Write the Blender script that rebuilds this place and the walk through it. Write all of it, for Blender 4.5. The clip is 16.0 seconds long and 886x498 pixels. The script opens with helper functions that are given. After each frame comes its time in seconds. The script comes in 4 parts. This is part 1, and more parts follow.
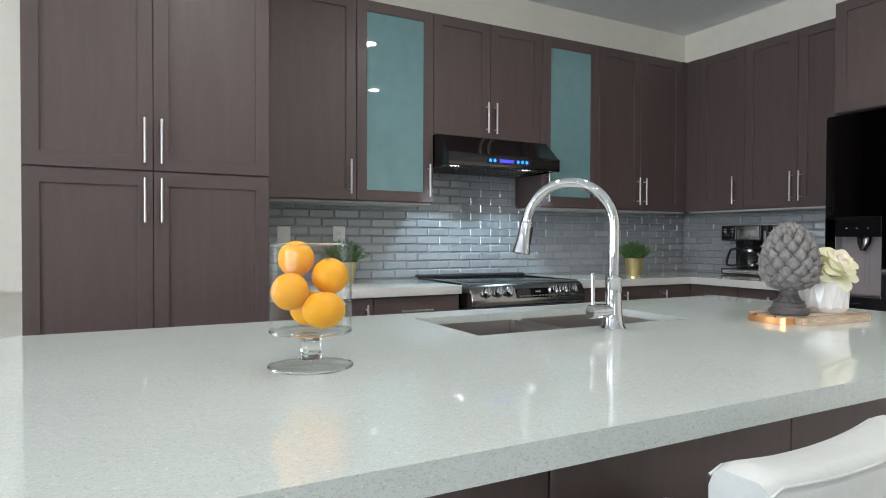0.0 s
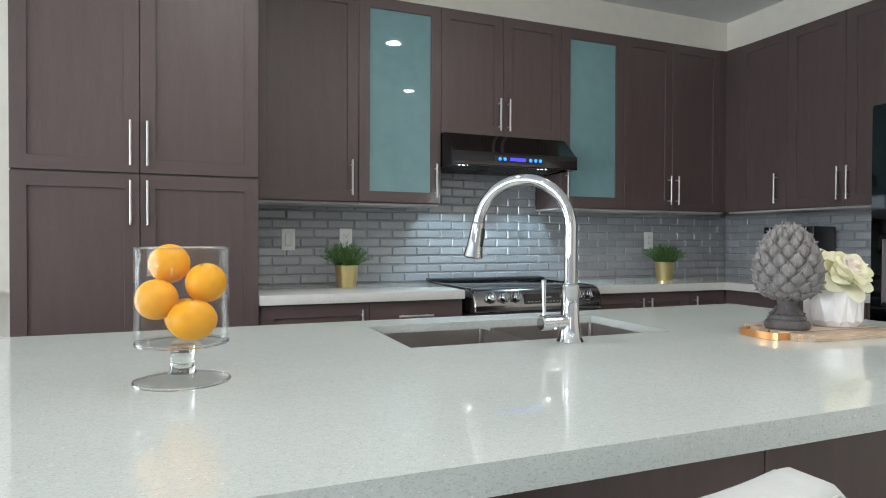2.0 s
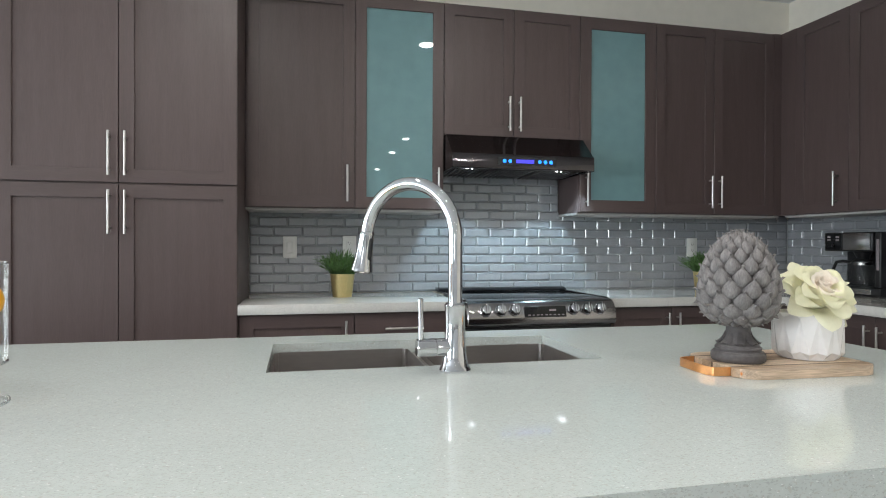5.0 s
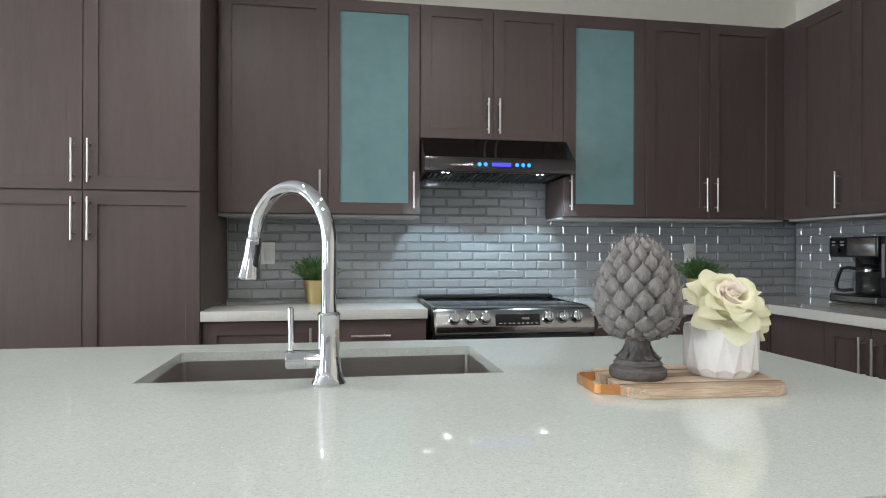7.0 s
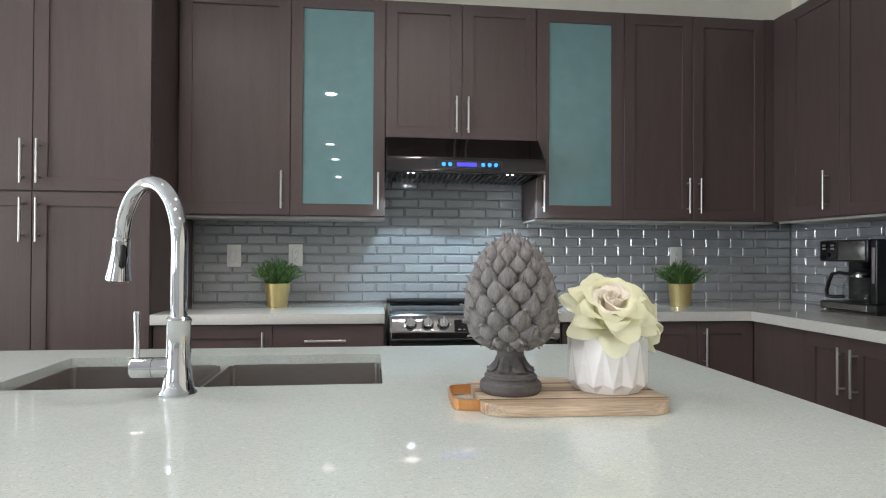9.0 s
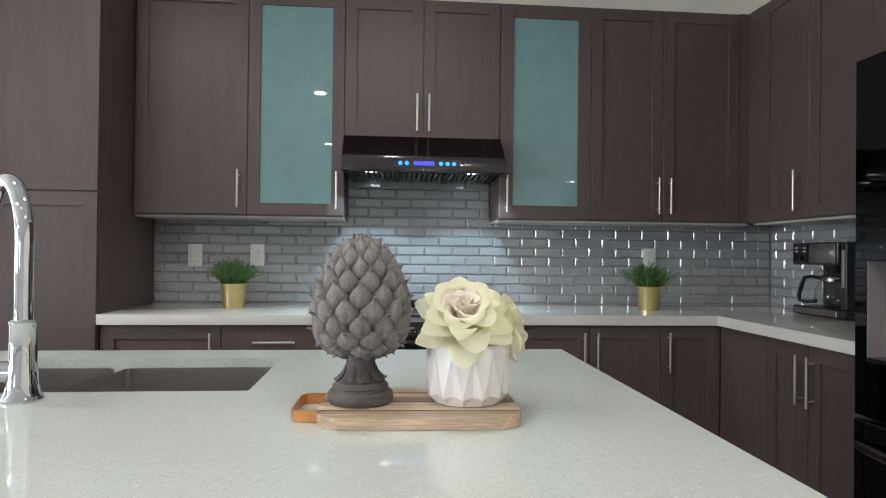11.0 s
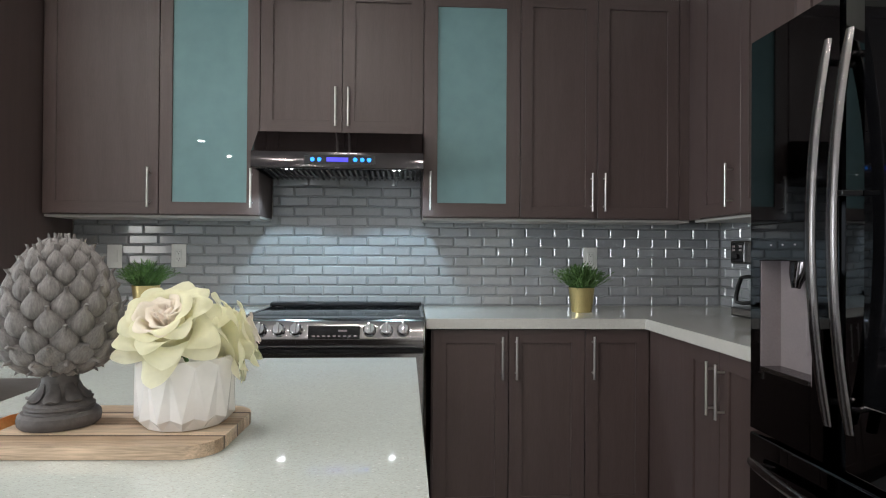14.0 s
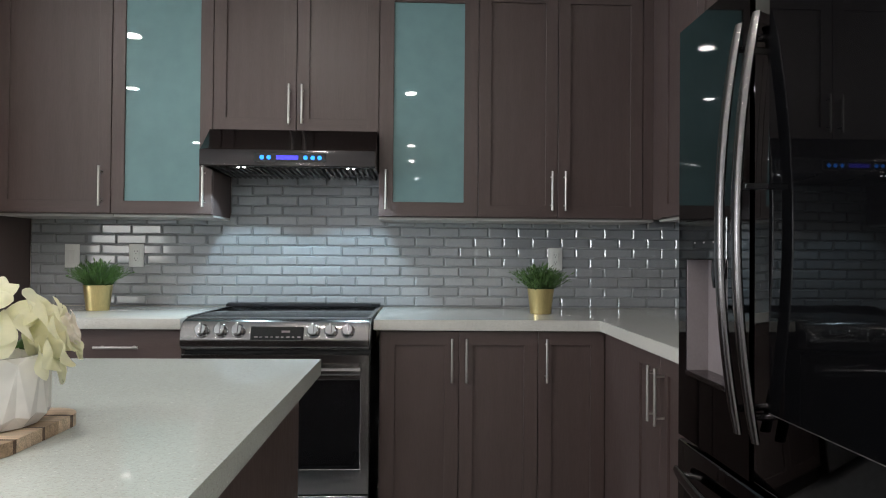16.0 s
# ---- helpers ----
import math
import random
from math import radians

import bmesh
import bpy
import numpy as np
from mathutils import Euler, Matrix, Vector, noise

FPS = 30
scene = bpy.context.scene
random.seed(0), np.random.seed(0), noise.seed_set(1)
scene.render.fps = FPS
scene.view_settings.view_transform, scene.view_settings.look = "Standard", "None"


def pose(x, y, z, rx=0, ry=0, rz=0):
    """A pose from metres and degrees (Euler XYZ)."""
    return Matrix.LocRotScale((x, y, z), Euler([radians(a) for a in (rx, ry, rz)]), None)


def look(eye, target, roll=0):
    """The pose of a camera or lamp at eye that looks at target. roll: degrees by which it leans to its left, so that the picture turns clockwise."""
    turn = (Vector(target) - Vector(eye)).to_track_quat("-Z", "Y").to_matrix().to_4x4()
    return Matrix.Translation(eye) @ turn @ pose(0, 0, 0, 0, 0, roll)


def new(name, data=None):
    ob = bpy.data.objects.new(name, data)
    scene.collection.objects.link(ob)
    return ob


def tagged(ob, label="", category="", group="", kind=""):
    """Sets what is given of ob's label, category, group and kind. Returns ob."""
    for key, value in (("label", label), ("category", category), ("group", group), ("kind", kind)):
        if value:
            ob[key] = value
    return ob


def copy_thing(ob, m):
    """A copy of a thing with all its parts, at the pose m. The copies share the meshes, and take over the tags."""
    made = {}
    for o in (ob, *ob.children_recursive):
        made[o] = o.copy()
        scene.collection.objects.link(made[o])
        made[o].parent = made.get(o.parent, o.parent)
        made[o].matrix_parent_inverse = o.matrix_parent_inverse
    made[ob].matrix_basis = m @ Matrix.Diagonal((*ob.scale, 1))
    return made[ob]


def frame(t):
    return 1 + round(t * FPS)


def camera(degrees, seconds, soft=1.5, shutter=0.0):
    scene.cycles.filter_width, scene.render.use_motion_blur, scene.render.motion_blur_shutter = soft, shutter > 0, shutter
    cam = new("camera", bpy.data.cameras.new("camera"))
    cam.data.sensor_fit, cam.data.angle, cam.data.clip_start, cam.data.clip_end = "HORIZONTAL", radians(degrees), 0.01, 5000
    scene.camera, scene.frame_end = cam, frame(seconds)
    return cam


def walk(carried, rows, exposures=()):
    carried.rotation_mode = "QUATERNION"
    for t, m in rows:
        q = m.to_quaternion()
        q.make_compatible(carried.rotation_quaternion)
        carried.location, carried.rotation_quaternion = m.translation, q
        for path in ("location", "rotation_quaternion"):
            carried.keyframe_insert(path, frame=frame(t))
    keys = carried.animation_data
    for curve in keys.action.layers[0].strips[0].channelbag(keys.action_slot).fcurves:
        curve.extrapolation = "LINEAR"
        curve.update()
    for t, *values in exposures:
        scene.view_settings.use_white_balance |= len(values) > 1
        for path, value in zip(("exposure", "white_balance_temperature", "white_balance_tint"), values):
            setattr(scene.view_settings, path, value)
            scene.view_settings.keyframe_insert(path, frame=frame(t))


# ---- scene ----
cam = camera(71.5, 16.0, soft=1.05)
PATH = [
    (0, (3.895, 2.265, 1.164), (4.836, 4.03, 1.131), 0.2),
    (0.5, (3.983, 2.279, 1.168), (4.895, 4.060, 1.137), 0.2),
    (1, (4.056, 2.276, 1.168), (4.938, 4.071, 1.138), 0.2),
    (1.5, (4.143, 2.267, 1.166), (4.969, 4.088, 1.137), 0.2),
    (2, (4.237, 2.251, 1.167), (4.988, 4.104, 1.14), 0.2),
    (2.5, (4.32, 2.241, 1.173), (4.991, 4.125, 1.146), 0.2),
    (3, (4.41, 2.236, 1.173), (5.004, 4.146, 1.148), 0.2),
    (3.5, (4.491, 2.244, 1.171), (5.037, 4.168, 1.146), 0.2),
    (4, (4.583, 2.251, 1.176), (5.097, 4.184, 1.151), 0.2),
    (4.5, (4.676, 2.262, 1.185), (5.158, 4.204, 1.165), 0.2),
    (5, (4.76, 2.267, 1.185), (5.215, 4.214, 1.172), 0.2),
    (7.5, (5.184, 2.283, 1.187), (5.481, 4.26, 1.194), 0.2),
    (8, (5.266, 2.298, 1.186), (5.542, 4.279, 1.195), 0.3),
    (8.5, (5.352, 2.316, 1.185), (5.602, 4.3, 1.199), 0.3),
    (9, (5.425, 2.331, 1.182), (5.656, 4.318, 1.2), 0.3),
    (9.2, (5.457, 2.345, 1.176), (5.678, 4.332, 1.203), 0.4),
    (11.5, (5.789, 2.367, 1.191), (5.952, 4.36, 1.207), 0.5),
    (12, (5.870, 2.377, 1.192), (6.022, 4.373, 1.209), 0.4),
    (12.5, (5.960, 2.399, 1.190), (6.103, 4.394, 1.205), 0.4),
    (13, (6.039, 2.422, 1.196), (6.173, 4.417, 1.21), 0.4),
    (13.5, (6.103, 2.443, 1.194), (6.232, 4.439, 1.21), 0.5),
    (14, (6.175, 2.461, 1.195), (6.295, 4.457, 1.21), 0.4),
    (14.5, (6.244, 2.474, 1.188), (6.356, 4.471, 1.207), 0.5),
    (15, (6.307, 2.483, 1.189), (6.408, 4.48, 1.207), 0.5),
    (15.5, (6.379, 2.495, 1.191), (6.468, 4.493, 1.21), 0.5),
    (16, (6.45, 2.508, 1.185), (6.524, 4.506, 1.208), 0.5),
]
walk(cam, [(t, look(eye, target, roll)) for t, eye, target, roll in PATH],
     exposures=[(0.0, -0.03, 6250, 9), (5.0, -0.03, 6300, 9), (9.0, -0.03, 6400, 10), (16.0, 0.0, 6500, 10)])


# ---------------------------------------------------------------- world and lamps
CEIL = 2.765
WALL_Y, WALL_X = 5.67, 7.865
world = bpy.data.worlds.new("world")
scene.world = world
world.use_nodes = True
sky = world.node_tree.nodes.new("ShaderNodeTexSky")
sky.sky_type, sky.sun_disc, sky.sun_elevation, sky.sun_rotation = "NISHITA", False, radians(35), radians(200)
world.node_tree.links.new(sky.outputs[0], world.node_tree.nodes["Background"].inputs[0])
world.node_tree.nodes["Background"].inputs[1].default_value = 0.1

POTS = [(4.37, 3.77), (5.73, 3.77), (3.70, 2.33), (5.02, 2.33), (6.35, 2.33),
        (3.30, -0.50), (4.82, -0.50), (6.30, -0.50), (3.30, -1.88), (4.82, -1.88), (6.30, -1.88),
        (2.95, -4.25), (4.75, -4.25), (6.35, -4.25), (1.2, 3.2), (1.2, -0.5)]
POT_WATTS, HOOD_WATTS, WINDOW_WATTS, PATIO_WATTS, DOOR_WATTS = 9.9, 16.5, 30.0, 385.0, 100.0
HOOD_LEDS = [(5.62, 5.27), (6.12, 5.27)]


def lamp(name, kind, m, watts, colour, **kw):
    data = bpy.data.lights.new(name, kind)
    data.energy, data.color = watts, colour
    if kind == "AREA":
        data.shape, data.size, data.spread = kw["shape"], kw["size"], kw.get("spread", math.pi)
        data.size_y = kw.get("size_y", kw["size"])
    if kind == "SPOT":
        data.spot_size, data.spot_blend, data.shadow_soft_size = kw["size"], kw["blend"], 0.02
    ob = new(name, data)
    ob.matrix_world = m
    return ob


for px, py in POTS:
    lamp("pot_lamp", "AREA", pose(px, py, CEIL - 0.016), POT_WATTS if py > 1 else 0.6 * POT_WATTS, (1.0, 0.95, 0.89), shape="DISK", size=0.11)
for hx, hy in HOOD_LEDS:
    lamp("hood_lamp", "SPOT", pose(hx, hy, 1.580), HOOD_WATTS, (0.60, 0.86, 1.0), size=radians(118), blend=0.18)
lamp("window_daylight", "AREA", pose(-0.55, -6.42, 1.55, 90, 0, 0), WINDOW_WATTS, (0.86, 0.94, 1.0), shape="RECTANGLE", size=1.7, size_y=1.3)
lamp("door_daylight", "AREA", pose(0.95, WALL_Y + 0.06, 1.07, -90, 0, 0), DOOR_WATTS, (0.90, 0.96, 1.0), shape="RECTANGLE", size=2.5, size_y=2.0)
lamp("patio_daylight", "AREA", pose(-2.66, 0.9, 1.50, 0, -90, 0), PATIO_WATTS, (0.88, 0.95, 1.0), shape="RECTANGLE", size=1.3, size_y=4.6)


# ---------------------------------------------------------------- materials
def mat(name, col, rough=0.5, metal=0.0, var=0.12, scale=6.0, stretch=(1, 1, 1), fine=8.0, bump=0.0, bump_scale=60.0,
        coat=0.0, coat_rough=0.05, per_object=0.0, island=False, rough_var=0.08, **extra):
    """Principled surface whose colour, roughness and relief vary at two scales."""
    m = bpy.data.materials.new(name)
    m.use_nodes = True
    nt = m.node_tree
    n, l = nt.nodes, nt.links
    b = n["Principled BSDF"]
    tc = n.new("ShaderNodeTexCoord")
    mp = n.new("ShaderNodeMapping")
    mp.inputs["Scale"].default_value = stretch
    info = n.new("ShaderNodeObjectInfo")
    add = n.new("ShaderNodeVectorMath")
    add.operation = "ADD"
    mul = n.new("ShaderNodeMath")
    mul.operation = "MULTIPLY"
    mul.inputs[1].default_value = 37.0
    l.new(info.outputs["Random"], mul.inputs[0])
    l.new(tc.outputs["Object"], mp.inputs["Vector"])
    l.new(mp.outputs[0], add.inputs[0])
    l.new(mul.outputs[0], add.inputs[1])
    big = n.new("ShaderNodeTexNoise")
    big.inputs["Scale"].default_value = scale
    big.inputs["Detail"].default_value = 3
    small = n.new("ShaderNodeTexNoise")
    small.inputs["Scale"].default_value = scale * fine
    small.inputs["Detail"].default_value = 4
    l.new(add.outputs[0], big.inputs["Vector"])
    l.new(add.outputs[0], small.inputs["Vector"])
    mixv = n.new("ShaderNodeMath")
    mixv.operation = "ADD"
    l.new(big.outputs["Fac"], mixv.inputs[0])
    l.new(small.outputs["Fac"], mixv.inputs[1])
    ramp = n.new("ShaderNodeMapRange")
    ramp.inputs["From Min"].default_value, ramp.inputs["From Max"].default_value = 0.7, 1.3
    ramp.inputs["To Min"].default_value, ramp.inputs["To Max"].default_value = 1 - var, 1 + var
    l.new(mixv.outputs[0], ramp.inputs["Value"])
    last = ramp.outputs[0]
    if per_object:
        src = info.outputs["Random"]
        if island:
            src = n.new("ShaderNodeNewGeometry").outputs["Random Per Island"]
        pr = n.new("ShaderNodeMapRange")
        pr.inputs["To Min"].default_value, pr.inputs["To Max"].default_value = 1 - per_object, 1 + per_object
        l.new(src, pr.inputs["Value"])
        pm = n.new("ShaderNodeMath")
        pm.operation = "MULTIPLY"
        l.new(last, pm.inputs[0])
        l.new(pr.outputs[0], pm.inputs[1])
        last = pm.outputs[0]
    cm = n.new("ShaderNodeVectorMath")
    cm.operation = "SCALE"
    cm.inputs[0].default_value = col
    l.new(last, cm.inputs["Scale"])
    l.new(cm.outputs[0], b.inputs["Base Color"])
    rr = n.new("ShaderNodeMapRange")
    rr.inputs["From Min"].default_value, rr.inputs["From Max"].default_value = 0.3, 0.7
    rr.inputs["To Min"].default_value, rr.inputs["To Max"].default_value = max(0.0, rough * (1 - rough_var)), min(1.0, rough * (1 + rough_var))
    l.new(small.outputs["Fac"], rr.inputs["Value"])
    l.new(rr.outputs[0], b.inputs["Roughness"])
    b.inputs["Metallic"].default_value = metal
    b.inputs["Coat Weight"].default_value = coat
    b.inputs["Coat Roughness"].default_value = coat_rough
    for key, value in extra.items():
        b.inputs[key.replace("_", " ")].default_value = value
    if bump:
        bn = n.new("ShaderNodeTexNoise")
        bn.inputs["Scale"].default_value = bump_scale
        bn.inputs["Detail"].default_value = 3
        l.new(add.outputs[0], bn.inputs["Vector"])
        bp = n.new("ShaderNodeBump")
        bp.inputs["Strength"].default_value = bump
        bp.inputs["Distance"].default_value = 0.002
        l.new(bn.outputs["Fac"], bp.inputs["Height"])
        l.new(bp.outputs[0], b.inputs["Normal"])
    return m


def glow(name, col, strength):
    m = bpy.data.materials.new(name)
    m.use_nodes = True
    b = m.node_tree.nodes["Principled BSDF"]
    b.inputs["Base Color"].default_value = (0.05, 0.05, 0.05, 1)
    b.inputs["Emission Color"].default_value = (*col, 1)
    b.inputs["Emission Strength"].default_value = strength
    return m


def quartz(name, col):
    """Engineered stone: pale ground, short dark and beige flecks, a few white specks painted as glints, polished."""
    m = mat(name, col, rough=0.042, var=0.05, scale=3.0, fine=30, rough_var=0.3, coat=0.0)
    nt = m.node_tree
    n, l = nt.nodes, nt.links
    b = n["Principled BSDF"]
    base = b.inputs["Base Color"].links[0].from_socket
    tc = n.new("ShaderNodeTexCoord")
    # third layer: sparse white specks, painted glints of mirror grains
    for scale, lo, hi, tint, seed in ((260, 0.60, 0.66, (0.42, 0.39, 0.33, 1), 0.0), (480, 0.58, 0.66, (0.30, 0.31, 0.30, 1), 3.0), (300, 0.69, 0.71, (0.95, 0.95, 0.93, 1), 7.0)):
        mp = n.new("ShaderNodeMapping")
        mp.inputs["Location"].default_value = (seed, seed * 2, seed * 3)
        mp.inputs["Scale"].default_value = (0.55, 1.0, 1.0)
        l.new(tc.outputs["Object"], mp.inputs["Vector"])
        t = n.new("ShaderNodeTexNoise")
        t.inputs["Scale"].default_value, t.inputs["Detail"].default_value = scale, 1.5
        l.new(mp.outputs[0], t.inputs["Vector"])
        r = n.new("ShaderNodeMapRange")
        r.inputs["From Min"].default_value, r.inputs["From Max"].default_value = lo, hi
        r.inputs["To Max"].default_value = 0.40
        l.new(t.outputs["Fac"], r.inputs["Value"])
        mx = n.new("ShaderNodeMix")
        mx.data_type = "RGBA"
        mx.inputs["B"].default_value = tint
        for s_ in mx.inputs:
            if s_.name == "B" and s_.type == "RGBA":
                s_.default_value = tint
        l.new(r.outputs[0], mx.inputs[0])
        l.new(base, [s_ for s_ in mx.inputs if s_.name == "A" and s_.type == "RGBA"][0])
        base = [s_ for s_ in mx.outputs if s_.type == "RGBA"][0]
    l.new(base, b.inputs["Base Color"])
    return m


WOOD = (0.092, 0.064, 0.060)
M_WOOD_V = mat("stained_wood_upright_grain", WOOD, rough=0.42, var=0.11, scale=5, stretch=(6, 6, 0.6), fine=9, bump=0.08, bump_scale=40, rough_var=0.15, per_object=0.03)
M_WOOD_H = mat("stained_wood_level_grain", WOOD, rough=0.42, var=0.11, scale=5, stretch=(0.6, 6, 6), fine=9, bump=0.12, bump_scale=40, rough_var=0.15, per_object=0.03)
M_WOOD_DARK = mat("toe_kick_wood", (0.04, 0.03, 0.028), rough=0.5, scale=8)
M_LINER = mat("white_melamine", (0.78, 0.77, 0.74), rough=0.5, var=0.03)
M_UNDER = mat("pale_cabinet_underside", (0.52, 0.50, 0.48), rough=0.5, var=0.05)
M_NICKEL = mat("brushed_nickel", (0.60, 0.575, 0.55), rough=0.38, metal=1, var=0.06, scale=40, stretch=(1, 1, 0.2))
M_CHROME = mat("polished_chrome", (0.62, 0.62, 0.635), rough=0.02, metal=1, var=0.02, scale=20)
M_STEEL = mat("brushed_steel", (0.46, 0.44, 0.43), rough=0.24, metal=1, var=0.03, scale=60, stretch=(0.1, 1, 1), fine=6, rough_var=0.1)
M_SINK = mat("satin_sink_steel", (0.42, 0.39, 0.37), rough=0.36, metal=0.9, var=0.05, scale=40, stretch=(0.2, 1, 1), fine=5, rough_var=0.1)
M_RANGE = mat("smoked_steel", (0.33, 0.312, 0.31), rough=0.17, metal=1, var=0.03, scale=60, stretch=(0.1, 1, 1), fine=6, rough_var=0.1)
M_DARK_STEEL = mat("black_stainless_steel", (0.085, 0.077, 0.080), rough=0.10, metal=1, var=0.04, scale=60, stretch=(0.1, 1, 1), fine=6, rough_var=0.1)
M_FRIDGE = mat("black_stainless_door", (0.056, 0.058, 0.062), rough=0.035, metal=1, var=0.05, scale=12, rough_var=0.25)
M_FRIDGE_HANDLE = mat("dark_satin_metal", (0.165, 0.152, 0.152), rough=0.24, metal=1, var=0.05, scale=30)
M_BLACK_GLASS = mat("black_glass", (0.006, 0.006, 0.007), rough=0.04, var=0.1, scale=10)
M_DOOR_GLASS = mat("smoked_mirror_glass", (0.003, 0.003, 0.0035), rough=0.02, var=0.1, scale=10, Specular_IOR_Level=0.2)
M_BLACK = mat("black_plastic", (0.014, 0.014, 0.015), rough=0.32, var=0.1, scale=20)
M_GREY_PLASTIC = mat("warm_grey_plastic", (0.25, 0.215, 0.225), rough=0.3, var=0.06, scale=20)
M_QUARTZ = quartz("pale_quartz", (0.528, 0.566, 0.540))
# same stone as the island, with the warmer light put into its colour
M_QUARTZ_WARM_LIT = quartz("warm_lit_pale_quartz", (0.64, 0.625, 0.585))
M_PAINT = mat("cream_wall_paint", (0.90, 0.85, 0.745), rough=0.6, var=0.03, scale=2, bump=0.05, bump_scale=180)
M_PAINT_WHITE = mat("white_wall_paint", (0.80, 0.80, 0.80), rough=0.6, var=0.03, scale=2, bump=0.05, bump_scale=180)
M_CEILING = mat("ceiling_paint", (0.87, 0.88, 0.89), rough=0.8, var=0.03, scale=2, bump=0.1, bump_scale=120)
M_FLOOR = mat("porcelain_floor", (0.37, 0.365, 0.36), rough=0.25, var=0.1, scale=2)
M_GROUT = mat("pale_grout", (0.34, 0.35, 0.36), rough=0.8, var=0.1, scale=30)
M_TILE = mat("grey_glass_tile", (0.325, 0.335, 0.352), rough=0.09, var=0.05, scale=10, per_object=0.06, coat=0.6, coat_rough=0.03, bump=0.14, bump_scale=16)
M_FROST = mat("teal_frosted_glass", (0.192, 0.325, 0.338), rough=0.6, var=0.06, scale=2.0, coat=1.0, coat_rough=0.0, Specular_IOR_Level=0.0, Transmission_Weight=0.08)
M_WHITE = mat("white_plastic", (0.72, 0.72, 0.70), rough=0.35, var=0.03)
M_SLOT = mat("dark_slot", (0.05, 0.05, 0.05), rough=0.6)
M_CERAMIC = mat("white_ceramic", (0.80, 0.78, 0.77), rough=0.22, var=0.03, scale=10)
M_LEATHER = mat("white_leather", (0.53, 0.545, 0.53), rough=0.42, var=0.05, scale=10, bump=0.25, bump_scale=260)
M_STONE = mat("weathered_grey_resin", (0.192, 0.178, 0.174), rough=0.7, var=0.34, scale=40, stretch=(2.5, 2.5, 0.6), fine=5, bump=0.6, bump_scale=130, per_object=0.05)
M_STONE_BASE = mat("dark_grey_resin", (0.095, 0.085, 0.085), rough=0.6, var=0.25, scale=25, fine=5, bump=0.4, bump_scale=160)


def petal_mat(name, col):
    """Thin petal: matt surface that also lets light through."""
    m = mat(name, col, rough=0.55, var=0.06, scale=20, per_object=0.03)
    n, l = m.node_tree.nodes, m.node_tree.links
    tr, mx = n.new("ShaderNodeBsdfTranslucent"), n.new("ShaderNodeMixShader")
    mx.inputs[0].default_value = 0.5
    tr.inputs["Color"].default_value = (*[0.5 + 0.5 * c for c in col], 1)
    l.new(n["Principled BSDF"].outputs[0], mx.inputs[1])
    l.new(tr.outputs[0], mx.inputs[2])
    l.new(mx.outputs[0], n["Material Output"].inputs["Surface"])
    return m


M_PETAL = petal_mat("cream_petal", (0.92, 0.90, 0.66))
M_PETAL_IN = petal_mat("blush_petal", (0.97, 0.89, 0.80))
M_BRASS = mat("brushed_gold", (0.66, 0.53, 0.25), rough=0.33, metal=0.9, var=0.08, scale=30, stretch=(1, 1, 0.2))
M_COPPER = mat("copper_strip", (0.75, 0.36, 0.14), rough=0.3, metal=0.8, var=0.08, scale=30)
M_LEAF = mat("green_foliage", (0.07, 0.15, 0.035), rough=0.55, var=0.35, scale=40, per_object=0.3, island=True)
M_SOIL = mat("dark_soil", (0.03, 0.022, 0.015), rough=0.9, var=0.3, scale=60)
M_ORANGE = mat("orange_peel", (0.82, 0.37, 0.006), rough=0.38, var=0.08, scale=14, bump=0.35, bump_scale=190, per_object=0.05, Specular_IOR_Level=0.3)
M_STEM = mat("fruit_stem", (0.18, 0.14, 0.05), rough=0.8)
M_LED = glow("blue_led", (0.01, 0.22, 1.0), 2.6)
M_LCD = glow("blue_display", (0.06, 0.05, 1.0), 1.3)
M_HOOD_GLOW = glow("hood_lamp_lens", (0.85, 0.95, 1.0), 35.0)
M_POT_GLOW = glow("lamp_lens", (1.0, 0.94, 0.86), 14.0)
M_BOARD = [mat("acacia_" + nm, c, rough=0.45, var=0.38, scale=9, stretch=(0.5, 8, 8), fine=6, bump=0.1, bump_scale=60)
           for nm, c in (("pale", (0.52, 0.39, 0.28)), ("tan", (0.40, 0.28, 0.185)), ("brown", (0.11, 0.065, 0.04)), ("honey", (0.58, 0.45, 0.33)))]

M_THIN = bpy.data.materials.new("thin_clear_glass")
M_THIN.use_nodes = True
tn, tl = M_THIN.node_tree.nodes, M_THIN.node_tree.links
t_mix, t_clear, t_gloss, t_face = tn.new("ShaderNodeMixShader"), tn.new("ShaderNodeBsdfTransparent"), tn.new("ShaderNodeBsdfGlossy"), tn.new("ShaderNodeLayerWeight")
t_pow, t_add = tn.new("ShaderNodeMath"), tn.new("ShaderNodeMath")
t_pow.operation, t_pow.inputs[1].default_value = "POWER", 5.0
t_add.operation, t_add.inputs[1].default_value, t_add.inputs[2].default_value = "MULTIPLY_ADD", 0.6, 0.02
tl.new(t_face.outputs["Facing"], t_pow.inputs[0])
tl.new(t_pow.outputs[0], t_add.inputs[0])
t_clear.inputs[0].default_value = (0.985, 0.99, 0.988, 1)
t_gloss.inputs["Roughness"].default_value = 0.01
tl.new(t_add.outputs[0], t_mix.inputs[0])
tl.new(t_clear.outputs[0], t_mix.inputs[1])
tl.new(t_gloss.outputs[0], t_mix.inputs[2])
tl.new(t_mix.outputs[0], tn["Material Output"].inputs["Surface"])

